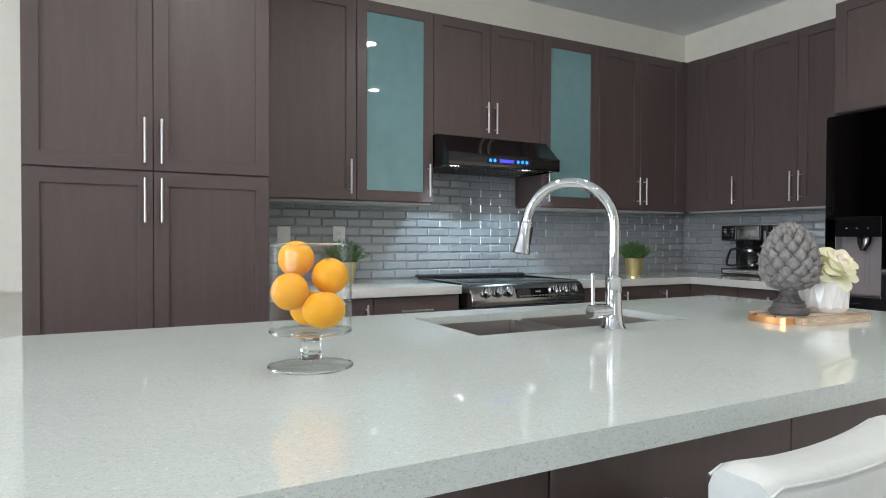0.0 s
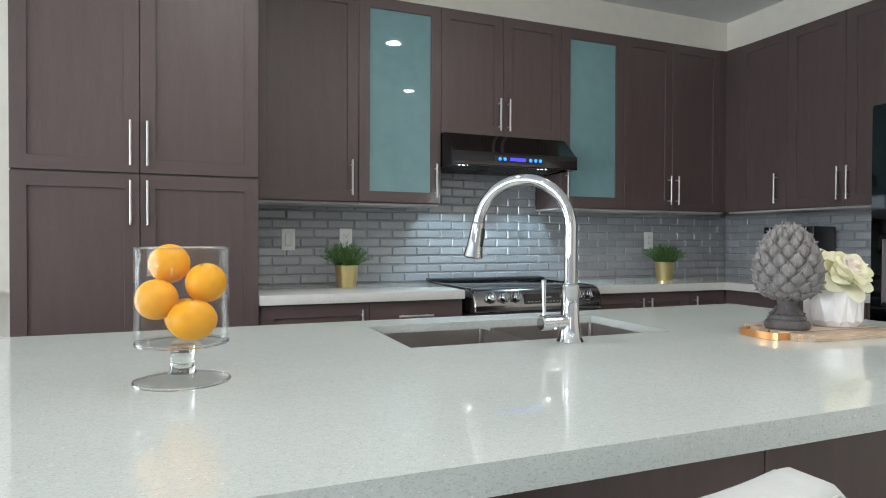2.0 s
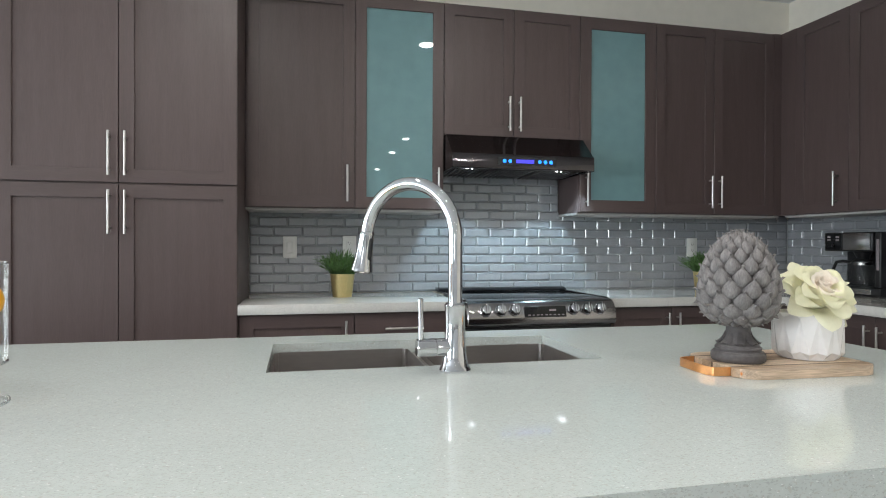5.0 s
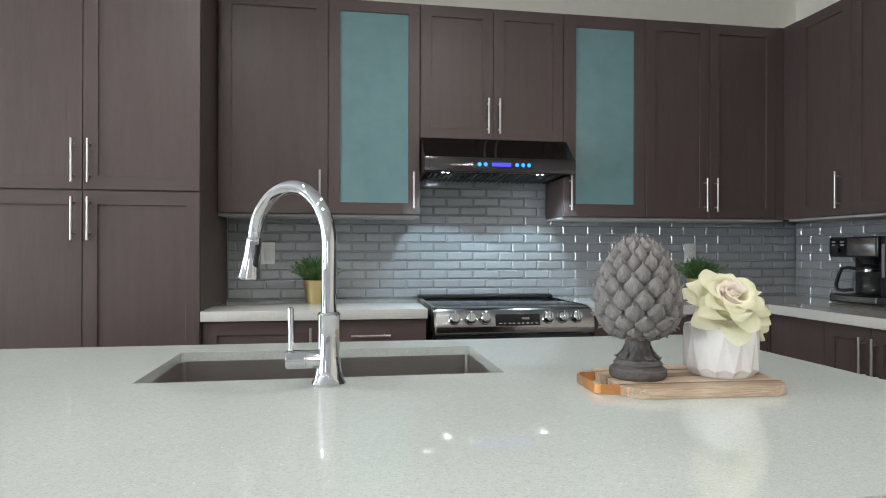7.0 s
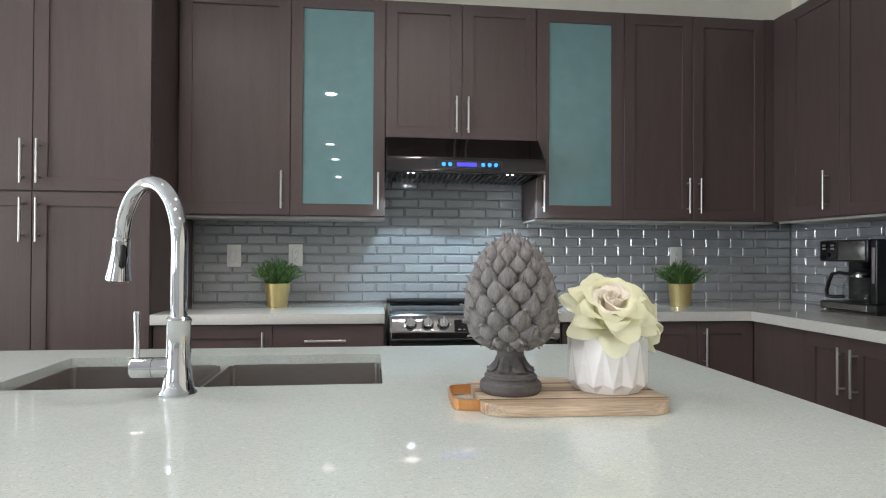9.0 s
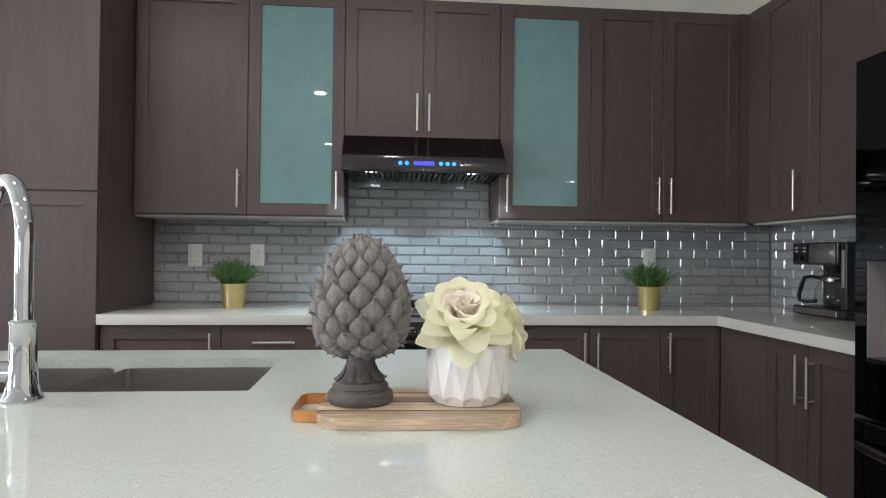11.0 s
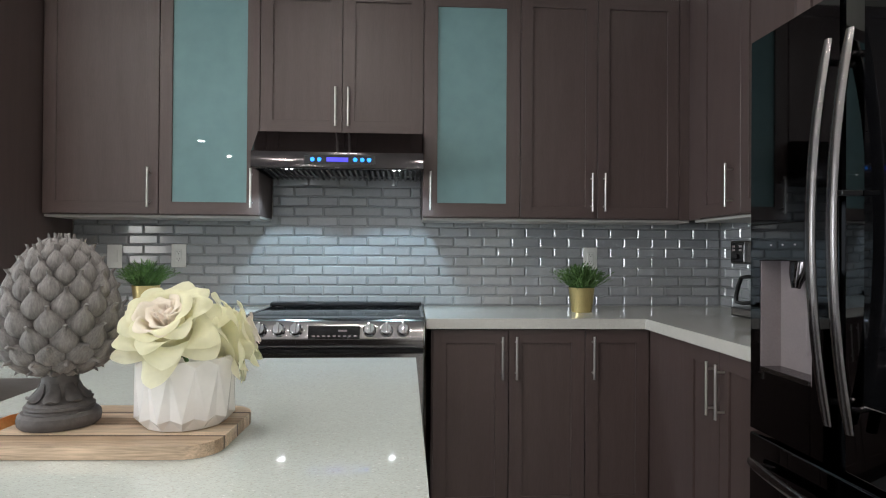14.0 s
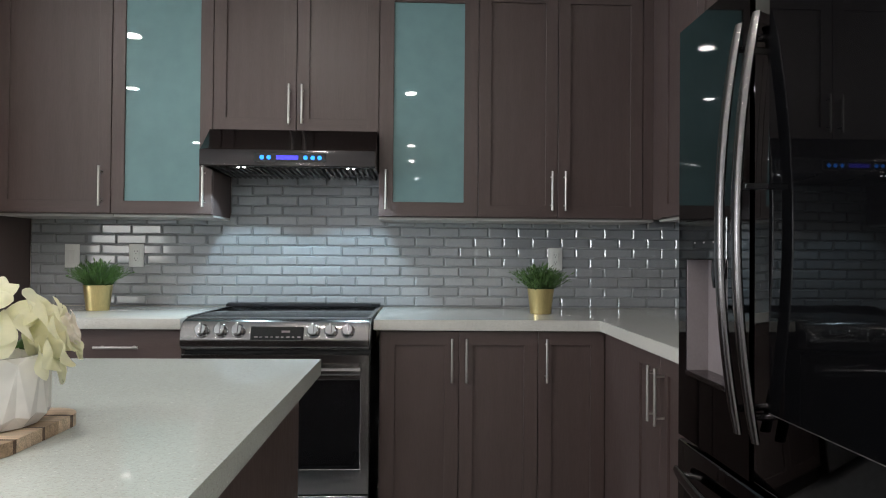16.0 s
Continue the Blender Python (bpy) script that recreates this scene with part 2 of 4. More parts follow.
M_GLASS = bpy.data.materials.new("clear_glass")
M_GLASS.use_nodes = True
gb = M_GLASS.node_tree.nodes["Principled BSDF"]
gb.inputs["Base Color"].default_value = (0.97, 0.985, 0.98, 1)
gb.inputs["Roughness"].default_value = 0.0
gb.inputs["IOR"].default_value = 1.45
gb.inputs["Transmission Weight"].default_value = 1.0


# ---------------------------------------------------------------- mesh helpers
def finish(bm, name, mats, smooth=35):
    me = bpy.data.meshes.new(name)
    bmesh.ops.recalc_face_normals(bm, faces=bm.faces)
    bm.to_mesh(me)
    bm.free()
    for m in mats if isinstance(mats, (list, tuple)) else [mats]:
        me.materials.append(m)
    if smooth:
        me.polygons.foreach_set("use_smooth", [True] * len(me.polygons))
        me.set_sharp_from_angle(angle=radians(smooth))
    return me


def part(name, bm, material, parent, label="", smooth=35, m=None):
    ob = new(name, finish(bm, name, material, smooth))
    ob.parent = parent
    if m is not None:
        ob.matrix_local = m
    if label:
        ob["label"] = label
    return ob


def thing(name, m, label, category, group="", kind=""):
    ob = new(name)
    ob.empty_display_size = 0.05
    ob.matrix_world = m
    return tagged(ob, label, category, group, kind)


def box(bm, x0, y0, z0, x1, y1, z1, bev=0.0, seg=2, mi=0):
    vs = [bm.verts.new((x, y, z)) for x in (x0, x1) for y in (y0, y1) for z in (z0, z1)]
    fs = [bm.faces.new([vs[i] for i in f]) for f in ((0, 1, 3, 2), (4, 6, 7, 5), (0, 4, 5, 1), (2, 3, 7, 6), (0, 2, 6, 4), (1, 5, 7, 3))]
    for f in fs:
        f.material_index = mi
    if bev:
        es = list({e for f in fs for e in f.edges})
        bmesh.ops.bevel(bm, geom=es, offset=bev, segments=seg, affect="EDGES", profile=0.5)
    return bm


def lathe(bm, prof, seg=40, c=(0, 0, 0), close=False):
    rings = []
    for r, z in prof:
        if r < 1e-6:
            rings.append([bm.verts.new((c[0], c[1], c[2] + z))])
        else:
            rings.append([bm.verts.new((c[0] + r * math.cos(2 * math.pi * i / seg), c[1] + r * math.sin(2 * math.pi * i / seg), c[2] + z)) for i in range(seg)])
    pairs = list(zip(rings, rings[1:])) + ([(rings[-1], rings[0])] if close else [])
    for a, b in pairs:
        for i in range(seg):
            j = (i + 1) % seg
            f = [a[i % len(a)], a[j % len(a)], b[j % len(b)], b[i % len(b)]]
            f = list(dict.fromkeys(f))
            if len(f) > 2:
                bm.faces.new(f)
    return bm


def tube(bm, pts, r, seg=14, flat=1.0, up=None):
    """A round (or flattened) bar along pts; r is a number or one radius a point."""
    pts = [Vector(p) for p in pts]
    rs = r if isinstance(r, (list, tuple)) else [r] * len(pts)
    rings = []
    side = None
    for i, p in enumerate(pts):
        d = (pts[min(i + 1, len(pts) - 1)] - pts[max(i - 1, 0)]).normalized()
        if side is None:
            side = (Vector(up) if up else (Vector((0, 0, 1)) if abs(d.z) < 0.9 else Vector((1, 0, 0))))
        side = (side - d * side.dot(d)).normalized()
        o = d.cross(side)
        rings.append([bm.verts.new(p + side * rs[i] * math.cos(a) + o * rs[i] * flat * math.sin(a)) for a in [2 * math.pi * k / seg for k in range(seg)]])
    for a, b in zip(rings, rings[1:]):
        for k in range(seg):
            bm.faces.new((a[k], a[(k + 1) % seg], b[(k + 1) % seg], b[k]))
    bm.faces.new(rings[0][::-1])
    bm.faces.new(rings[-1])
    return bm


def extrude_profile(bm, prof, x0, x1):
    """prof: (y, z) outline, swept along x."""
    a = [bm.verts.new((x0, y, z)) for y, z in prof]
    b = [bm.verts.new((x1, y, z)) for y, z in prof]
    k = len(prof)
    for i in range(k):
        bm.faces.new((a[i], a[(i + 1) % k], b[(i + 1) % k], b[i]))
    bm.faces.new(a[::-1])
    bm.faces.new(b)
    return bm


def ring(bm, x0, x1, z0, z1, sx, sz, y0, y1, bev=0.0012):
    """An upright frame with an opening, in one piece: uprights take material 0, cross rails 1."""
    xs, zs = (x0, x0 + sx, x1 - sx, x1), (z0, z0 + sz, z1 - sz, z1)
    g = {(i, j, k): bm.verts.new((xs[i], y, zs[j])) for i in range(4) for j in range(4) for k, y in enumerate((y0, y1))}
    for i in range(3):
        for j in range(3):
            if (i, j) != (1, 1):
                for k in (0, 1):
                    f = bm.faces.new((g[i, j, k], g[i + 1, j, k], g[i + 1, j + 1, k], g[i, j + 1, k]))
                    f.material_index = 1 if i == 1 else 0
    for i in range(3):
        for j in (0, 3):
            f = bm.faces.new((g[i, j, 0], g[i + 1, j, 0], g[i + 1, j, 1], g[i, j, 1]))
            f.material_index = 1 if i == 1 else 0
            bm.faces.new((g[j, i, 0], g[j, i + 1, 0], g[j, i + 1, 1], g[j, i, 1]))
    for (p, q), (r, t) in (((1, 1), (2, 1)), ((2, 1), (2, 2)), ((2, 2), (1, 2)), ((1, 2), (1, 1))):
        bm.faces.new((g[p, q, 0], g[r, t, 0], g[r, t, 1], g[p, q, 1]))
    bmesh.ops.recalc_face_normals(bm, faces=bm.faces)
    bmesh.ops.bevel(bm, geom=[e for e in bm.edges if e.calc_face_angle(0) > 1.0], offset=bev, segments=1, affect="EDGES")
    return bm


def slab(name, x0, y0, z0, x1, y1, z1, material, label, category, bev=0.0, kind="structure"):
    ob = new(name, finish(box(bmesh.new(), x0, y0, z0, x1, y1, z1, bev), name, material))
    return tagged(ob, label, category, kind=kind)


# ---------------------------------------------------------------- the room
X0, Y0 = -2.6, -6.5
slab("floor", X0 - 0.12, Y0 - 0.12, -0.1, WALL_X + 0.12, WALL_Y + 0.12, 0.0, M_FLOOR, "pale polished porcelain floor", "floor")
slab("ceiling", X0 - 0.12, Y0 - 0.12, CEIL, WALL_X + 0.12, WALL_Y + 0.12, CEIL + 0.1, M_CEILING, "flat white painted ceiling with recessed lights", "ceiling")
wall_n = new("wall_north", finish(box(box(box(bmesh.new(), X0, WALL_Y, 0, -0.35, WALL_Y + 0.12, CEIL), 2.25, WALL_Y, 0, WALL_X, WALL_Y + 0.12, CEIL),
                                          -0.35, WALL_Y, 2.12, 2.25, WALL_Y + 0.12, CEIL), "wall_north", M_PAINT))
tagged(wall_n, "cream painted kitchen wall behind the cabinets", "wall", kind="structure")
gd = tagged(new("door_1"), "white glazed patio door letting in daylight", "door", kind="structure")
gd.matrix_world = pose(0.95, WALL_Y + 0.03, 0)
bm = bmesh.new()
for a in (-1.3, -0.05, 1.2):
    box(bm, a, -0.02, 0, a + 0.1, 0.02, 2.12)
for a in (0.0, 0.68, 1.36, 2.03):
    box(bm, -1.2, -0.019, a, 1.2, 0.019, a + 0.09)
part("door_frame", bm, M_WHITE, gd)
slab("wall_east", WALL_X, Y0, 0, WALL_X + 0.12, WALL_Y + 0.12, CEIL, M_PAINT, "cream painted side wall of the kitchen", "wall")
wall_w = new("wall_west", finish(box(box(box(box(bmesh.new(), X0 - 0.12, Y0, 0, X0, -1.4, CEIL), X0 - 0.12, 3.2, 0, X0, WALL_Y + 0.12, CEIL),
                                         X0 - 0.12, -1.4, 0, X0, 3.2, 0.85), X0 - 0.12, -1.4, 2.15, X0, 3.2, CEIL), "wall_west", M_PAINT_WHITE))
tagged(wall_w, "white painted wall with a wide window", "wall", kind="structure")
win2 = tagged(new("window_2"), "wide white framed window letting in daylight", "window", kind="structure")
win2.matrix_world = pose(X0 - 0.02, 0.9, 0.85)
bm = bmesh.new()
for a in (-2.3, -1.17, -0.03, 1.11, 2.24):
    box(bm, -0.02, a, 0, 0.02, a + 0.06, 1.3)
for a in (0.0, 0.41, 0.83, 1.24):
    box(bm, -0.019, -2.24, a, 0.019, 2.24, a + 0.06)
part("window_frame", bm, M_WHITE, win2)
wall_s = new("wall_south", finish(box(box(box(box(bmesh.new(), X0, Y0 - 0.12, 0, -1.4, Y0, CEIL), 0.3, Y0 - 0.12, 0, WALL_X, Y0, CEIL),
                                          -1.4, Y0 - 0.12, 0, 0.3, Y0, 0.9), -1.4, Y0 - 0.12, 2.2, 0.3, Y0, CEIL), "wall_south", M_PAINT_WHITE))
tagged(wall_s, "white painted wall with a tall window", "wall", kind="structure")
win = tagged(new("window_1"), "white framed window letting in daylight", "window", kind="structure")
win.matrix_world = pose(-0.55, Y0 - 0.06, 0.9)
bm = bmesh.new()
for a in (-0.85, -0.02, 0.81):
    box(bm, a, -0.02, 0, a + 0.04, 0.02, 1.3)
for a in (0.0, 0.63, 1.26):
    box(bm, -0.808, -0.019, a, 0.808, 0.019, a + 0.04)
part("window_frame", bm, M_WHITE, win)

# pot lights
pot = thing("recessed_light", pose(*POTS[0], CEIL), "round white recessed ceiling light, switched on", "ceiling light", "recessed ceiling lights")
part("trim_ring", lathe(bmesh.new(), [(0.060, -0.002), (0.062, -0.008), (0.078, -0.006), (0.082, 0.0)], 32), M_WHITE, pot)
part("lens", lathe(bmesh.new(), [(0.0, -0.003), (0.060, -0.003), (0.060, 0.0)], 32), M_POT_GLOW, pot, "glowing white lens")
for px, py in POTS[1:]:
    copy_thing(pot, pose(px, py, CEIL))


# ---------------------------------------------------------------- cabinets
def shaker(parent, x0, x1, z0, z1, handle=None, glass=False, stile=0.057, th=0.019, slab_front=False):
    """A framed door in front of y = 0, with a recessed panel, and its bar handle."""
    g = 0.0015
    x0, x1, z0, z1 = x0 + g, x1 - g, z0 + g, z1 - g
    bm = bmesh.new()
    b = 0.0012
    if slab_front:
        box(bm, x0, -th, z0, x1, -0.001, z1, b, 1, 1)
        door = part("drawer_front", bm, [M_WOOD_V, M_WOOD_H], parent)
    else:
        ring(bm, x0, x1, z0, z1, stile, stile, -th, -0.001)
        door = part("door", bm, [M_WOOD_V, M_WOOD_H], parent)
        pb = bmesh.new()
        box(pb, x0 + stile - 0.001, -0.010, z0 + stile - 0.001, x1 - stile + 0.001, -0.002, z1 - stile + 0.001)
        part("glass_pane" if glass else "panel", pb, M_FROST if glass else M_WOOD_V, door, "teal frosted glass pane" if glass else "")
    if handle:
        hx, hz0, hz1, level = handle
        bm = bmesh.new()
        yo = -th - 0.030
        if level:
            tube(bm, [(hz0, yo, hx), (hz1, yo, hx)], 0.0055, 12)
            for q in (hz0 + 0.025, hz1 - 0.025):
                tube(bm, [(q, -th + 0.001, hx), (q, yo, hx)], 0.0045, 10)
        else:
            tube(bm, [(hx, yo, hz0), (hx, yo, hz1)], 0.0055, 12)
            for q in (hz0 + 0.025, hz1 - 0.025):
                tube(bm, [(hx, -th + 0.001, q), (hx, yo, q)], 0.0045, 10)
        part("handle", bm, M_NICKEL, door, "brushed nickel bar handle")
    return door


UP_Z0, UP_Z1 = 1.366, 2.442
FACE_Y, BASE_Y, PAN_Y = 5.395, 5.08, 5.06      # carcass fronts, doors stand 19 mm proud
FACE_X, BASE_X = 7.565, 7.245


def carcass(root, w, d, z0, z1, under=True, kick=False, hollow=False):
    bm = bmesh.new()
    if hollow:
        for nm, a in (("side", (0, 0, z0, 0.018, d, z1)), ("side", (w - 0.018, 0, z0, w, d, z1)), ("bottom", (0.018, 0, z0, w - 0.018, d, z0 + 0.018)), ("top", (0.018, 0, z1 - 0.018, w - 0.018, d, z1))):
            part(nm, box(bmesh.new(), *a), M_WOOD_V, root)
        part("back", box(bmesh.new(), 0.0185, d - 0.012, z0 + 0.0185, w - 0.0185, d, z1 - 0.0185), M_LINER, root, "white lined back")
        for z in (z0 + 0.345, z0 + 0.695):
            part("shelf", box(bmesh.new(), 0.019, 0.03, z, w - 0.019, d - 0.0125, z + 0.016), M_LINER, root)
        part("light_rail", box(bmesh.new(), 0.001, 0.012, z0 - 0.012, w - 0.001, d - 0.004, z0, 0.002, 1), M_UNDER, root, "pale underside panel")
        bm.free()
        return
    if kick:
        box(bm, 0, 0, 0.1, w, d, z1, 0.0)
        part("body", bm, M_WOOD_V, root)
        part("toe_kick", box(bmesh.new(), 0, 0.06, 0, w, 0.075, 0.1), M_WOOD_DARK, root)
    else:
        box(bm, 0, 0, z0, w, d, z1)
        part("body", bm, M_WOOD_V, root)
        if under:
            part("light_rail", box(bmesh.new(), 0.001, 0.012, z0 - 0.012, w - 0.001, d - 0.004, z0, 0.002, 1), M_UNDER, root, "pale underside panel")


def upper(m, w, label, doors, z0=UP_Z0, z1=UP_Z1, d=0.268, glass=False, filler=None, under=True, stile=0.057):
    root = thing("wall_cabinet", m, label, "cabinet", "upper kitchen cabinets")
    carcass(root, w, d, z0, z1, under, hollow=glass)
    for x0, x1, h in doors:
        shaker(root, x0, x1, z0 + 0.002, z1 - 0.002, h, glass, stile)
    if filler:
        part("filler_strip", box(bmesh.new(), filler[0], -0.017, z0, filler[1], -0.0005, z1), M_WOOD_V, root)
    return root


def at_n(x, y=FACE_Y):
    return pose(x, y, 0)


def at_e(y, x=FACE_X):
    return pose(x, y, 0, 0, 0, -90)


DARK = "dark wood cabinet with "
upper(at_n(4.503), 0.528, DARK + "one shaker door", [(0.008, 0.528, (0.489, 1.400, 1.582, False))])
upper(at_n(5.031), 0.458, DARK + "a teal frosted glass door, beside the hood", [(0, 0.458, (0.425, 1.400, 1.582, False))], glass=True)
upper(at_n(5.4895), 0.763, DARK + "two short doors above the range hood", [(0, 0.3815, (0.352, 1.788, 1.969, False)), (0.3815, 0.763, (0.411, 1.788, 1.969, False))], z0=1.757, under=False)
upper(at_n(6.253), 0.465, DARK + "a teal frosted glass door, beside the hood", [(0, 0.465, (0.036, 1.400, 1.582, False))], glass=True, stile=0.066)
upper(at_n(6.718), 0.846, DARK + "two shaker doors in the corner", [(0, 0.376, (0.345, 1.402, 1.585, False)), (0.376, 0.780, (0.407, 1.402, 1.585, False))], filler=(0.781, 0.846))
upper(at_e(5.375), 0.463, DARK + "one shaker door beside the corner", [(0.110, 0.463, (0.397, 1.402, 1.585, False))], filler=(0, 0.109), d=0.296)
upper(at_e(4.912), 0.692, DARK + "two shaker doors beside the refrigerator", [(0, 0.357, (0.329, 1.402, 1.585, False)), (0.357, 0.692, (0.384, 1.402, 1.585, False))], d=0.296)
upper(at_e(4.2195, 7.35), 0.93, DARK + "two doors above the refrigerator", [(0, 0.465, None), (0.465, 0.93, None)], z0=1.845, d=0.51, under=False)

# tall pantry
pan = thing("pantry_cabinet", pose(3.585, PAN_Y, 0), "tall dark brown stained wood pantry with four shaker doors", "cabinet")
carcass(pan, 0.916, 0.602, 0, UP_Z1, kick=True)
for a, b_, hx in ((0, 0.450, 0.418), (0.450, 0.916, 0.480)):
    shaker(pan, a, b_, 1.437, UP_Z1 - 0.002, (hx, 1.466, 1.647, False))
    shaker(pan, a, b_, 0.105, 1.433, (hx, 1.226, 1.406, False))


def base(m, w, label, doors, d=0.57, filler=()):
    root = thing("base_cabinet", m, label, "cabinet", "base kitchen cabinets")
    carcass(root, w, d, 0, 0.878, kick=True)
    for x0, x1, z0, z1, h, flat in doors:
        shaker(root, x0, x1, z0, z1, h, slab_front=flat)
    for f in filler:
        part("filler_strip", box(bmesh.new(), f[0], -0.017, 0.1, f[1], -0.0005, 0.876), M_WOOD_V, root)
    return root


DB = "dark wood cabinet with "
base(at_n(4.503, BASE_Y), 0.501, DB + "one shaker door", [(0.006, 0.501, 0.105, 0.874, (0.463, 0.665, 0.845, False), False)])
base(at_n(5.004, BASE_Y), 0.478, DB + "a stack of drawers", [(0, 0.478, 0.735, 0.874, (0.805, 0.137, 0.313, True), True),
     (0, 0.478, 0.42, 0.731, (0.66, 0.137, 0.313, True), True), (0, 0.478, 0.105, 0.416, (0.345, 0.137, 0.313, True), True)])
base(at_n(6.285, BASE_Y), 0.660, DB + "two shaker doors beside the range", [(0.006, 0.330, 0.105, 0.874, (0.300, 0.665, 0.846, False), False), (0.330, 0.660, 0.105, 0.874, (0.360, 0.665, 0.846, False), False)])
base(at_n(6.945, BASE_Y), 0.300, DB + "one narrow shaker door in the corner", [(0, 0.281, 0.105, 0.874, (0.032, 0.665, 0.846, False), False)])
base(at_e(5.079, BASE_X), 0.895, DB + "two narrow shaker doors beside the refrigerator", [(0.365, 0.613, 0.105, 0.874, (0.583, 0.653, 0.835, False), False), (0.613, 0.861, 0.105, 0.874, (0.645, 0.653, 0.835, False), False)],
     filler=((0.02, 0.363), (0.863, 0.895)), d=0.61)

# counters
TOP = 0.923
bm = box(bmesh.new(), 4.503, 5.035, 0.879, 5.484, WALL_Y - 0.001, TOP, 0.002)
ct = tagged(new("worktop", finish(bm, "worktop", M_QUARTZ_WARM_LIT)), "pale speckled quartz worktop beside the range", "countertop")
bm = bmesh.new()
outline = [(6.262, 5.035), (7.198, 5.035), (7.198, 4.180), (WALL_X - 0.001, 4.180), (WALL_X - 0.001, WALL_Y - 0.001), (6.262, WALL_Y - 0.001)]
lo = [bm.verts.new((x, y, 0.879)) for x, y in outline]
hi = [bm.verts.new((x, y, TOP)) for x, y in outline]
bm.faces.new(lo[::-1])
bm.faces.new(hi)
for i in range(6):
    bm.faces.new((lo[i], lo[(i + 1) % 6], hi[(i + 1) % 6], hi[i]))
bmesh.ops.bevel(bm, geom=[e for e in bm.edges], offset=0.002, segments=2, affect="EDGES")
tagged(new("worktop", finish(bm, "worktop", M_QUARTZ_WARM_LIT)), "pale speckled quartz L-shaped corner worktop", "countertop")

# ---------------------------------------------------------------- island
IX0, IX1, IY0, IY1 = 3.10, 6.203, 2.857, 4.073
SX0, SX1, SY0, SY1 = 4.694, 5.449, 3.572, 3.944
isl = thing("kitchen_island", pose(0, 0, 0), "long kitchen island, dark wood base under pale quartz", "kitchen island")
bm = bmesh.new()
T = 0.039
# slab with the sink's cut-out, rounded rim
xs, ys = (IX0, SX0, SX1, IX1), (IY0, SY0, SY1, IY1)
grid = {}
for k, z in enumerate((TOP - T, TOP)):
    for i, x in enumerate(xs):
        for j, y in enumerate(ys):
            grid[i, j, k] = bm.verts.new((x, y, z))
for i in range(3):
    for j in range(3):
        if (i, j) != (1, 1):
            bm.faces.new((grid[i, j, 1], grid[i + 1, j, 1], grid[i + 1, j + 1, 1], grid[i, j + 1, 1]))
            bm.faces.new((grid[i, j, 0], grid[i, j + 1, 0], grid[i + 1, j + 1, 0], grid[i + 1, j, 0]))
for i in range(3):
    bm.faces.new((grid[i, 0, 0], grid[i + 1, 0, 0], grid[i + 1, 0, 1], grid[i, 0, 1]))
    bm.faces.new((grid[i, 3, 0], grid[i, 3, 1], grid[i + 1, 3, 1], grid[i + 1, 3, 0]))
    bm.faces.new((grid[0, i, 0], grid[0, i, 1], grid[0, i + 1, 1], grid[0, i + 1, 0]))
    bm.faces.new((grid[3, i, 0], grid[3, i + 1, 0], grid[3, i + 1, 1], grid[3, i, 1]))
a4 = [(1, 1), (2, 1), (2, 2), (1, 2)]
for (p, q), (r, s) in zip(a4, a4[1:] + a4[:1]):
    bm.faces.new((grid[p, q, 0], grid[p, q, 1], grid[r, s, 1], grid[r, s, 0]))
sharp = [e for e in bm.edges if e.calc_face_angle(0) > 1.0]
bmesh.ops.bevel(bm, geom=sharp, offset=0.0025, segments=2, affect="EDGES")
part("island_top", bm, M_QUARTZ, isl, "pale speckled polished quartz slab")
BY0, BY1 = 3.18, 4.03
bm = bmesh.new()
for a in ((3.16, BY0, 0.1, 6.14, BY0 + 0.02, TOP - T), (3.16, BY1 - 0.02, 0.1, 6.14, BY1, TOP - T), (3.16, BY0 + 0.02, 0.1, 3.18, BY1 - 0.02, TOP - T), (6.12, BY0 + 0.02, 0.1, 6.14, BY1 - 0.02, TOP - T), (3.18, BY0 + 0.02, 0.1, 6.12, BY1 - 0.02, 0.12)):
    box(bm, *a)
part("island_body", bm, M_WOOD_V, isl)
for a, b_ in ((3.16, 3.874), (3.878, 4.596), (4.600, 5.318), (5.322, 6.155)):
    part("back_panel", box(bmesh.new(), a, BY0 - 0.016, 0.1, b_, BY0 - 0.001, TOP - T - 0.001, 0.0012, 1), M_WOOD_V, isl)
part("end_panel", box(bmesh.new(), 6.141, BY0, 0.1, 6.157, BY1, TOP - T - 0.001, 0.0012, 1), M_WOOD_V, isl)
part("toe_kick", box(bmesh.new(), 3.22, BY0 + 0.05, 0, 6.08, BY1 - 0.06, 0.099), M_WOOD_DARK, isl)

# sink: two square bowls
sink = thing("kitchen_sink", pose(0, 0, 0), "double-bowl undermount stainless steel sink", "sink")
DIV = 5.062
for a, b_ in ((SX0 + 0.0015, DIV - 0.012), (DIV + 0.012, SX1 - 0.0015)):
    bm = bmesh.new()
    y0, y1, zt, zb = SY0 + 0.0015, SY1 - 0.0015, TOP - 0.023, 0.67
    ro = [bm.verts.new(p) for p in ((a, y0, zt), (b_, y0, zt), (b_, y1, zt), (a, y1, zt))]
    rb = [bm.verts.new(p) for p in ((a, y0, zb), (b_, y0, zb), (b_, y1, zb), (a, y1, zb))]
    for i in range(4):
        bm.faces.new((ro[i], ro[(i + 1) % 4], rb[(i + 1) % 4], rb[i]))
    bm.faces.new(rb)
    bmesh.ops.bevel(bm, geom=[e for e in bm.edges if not e.is_boundary], offset=0.012, segments=3, affect="EDGES")
    part("bowl", bm, M_SINK, sink)
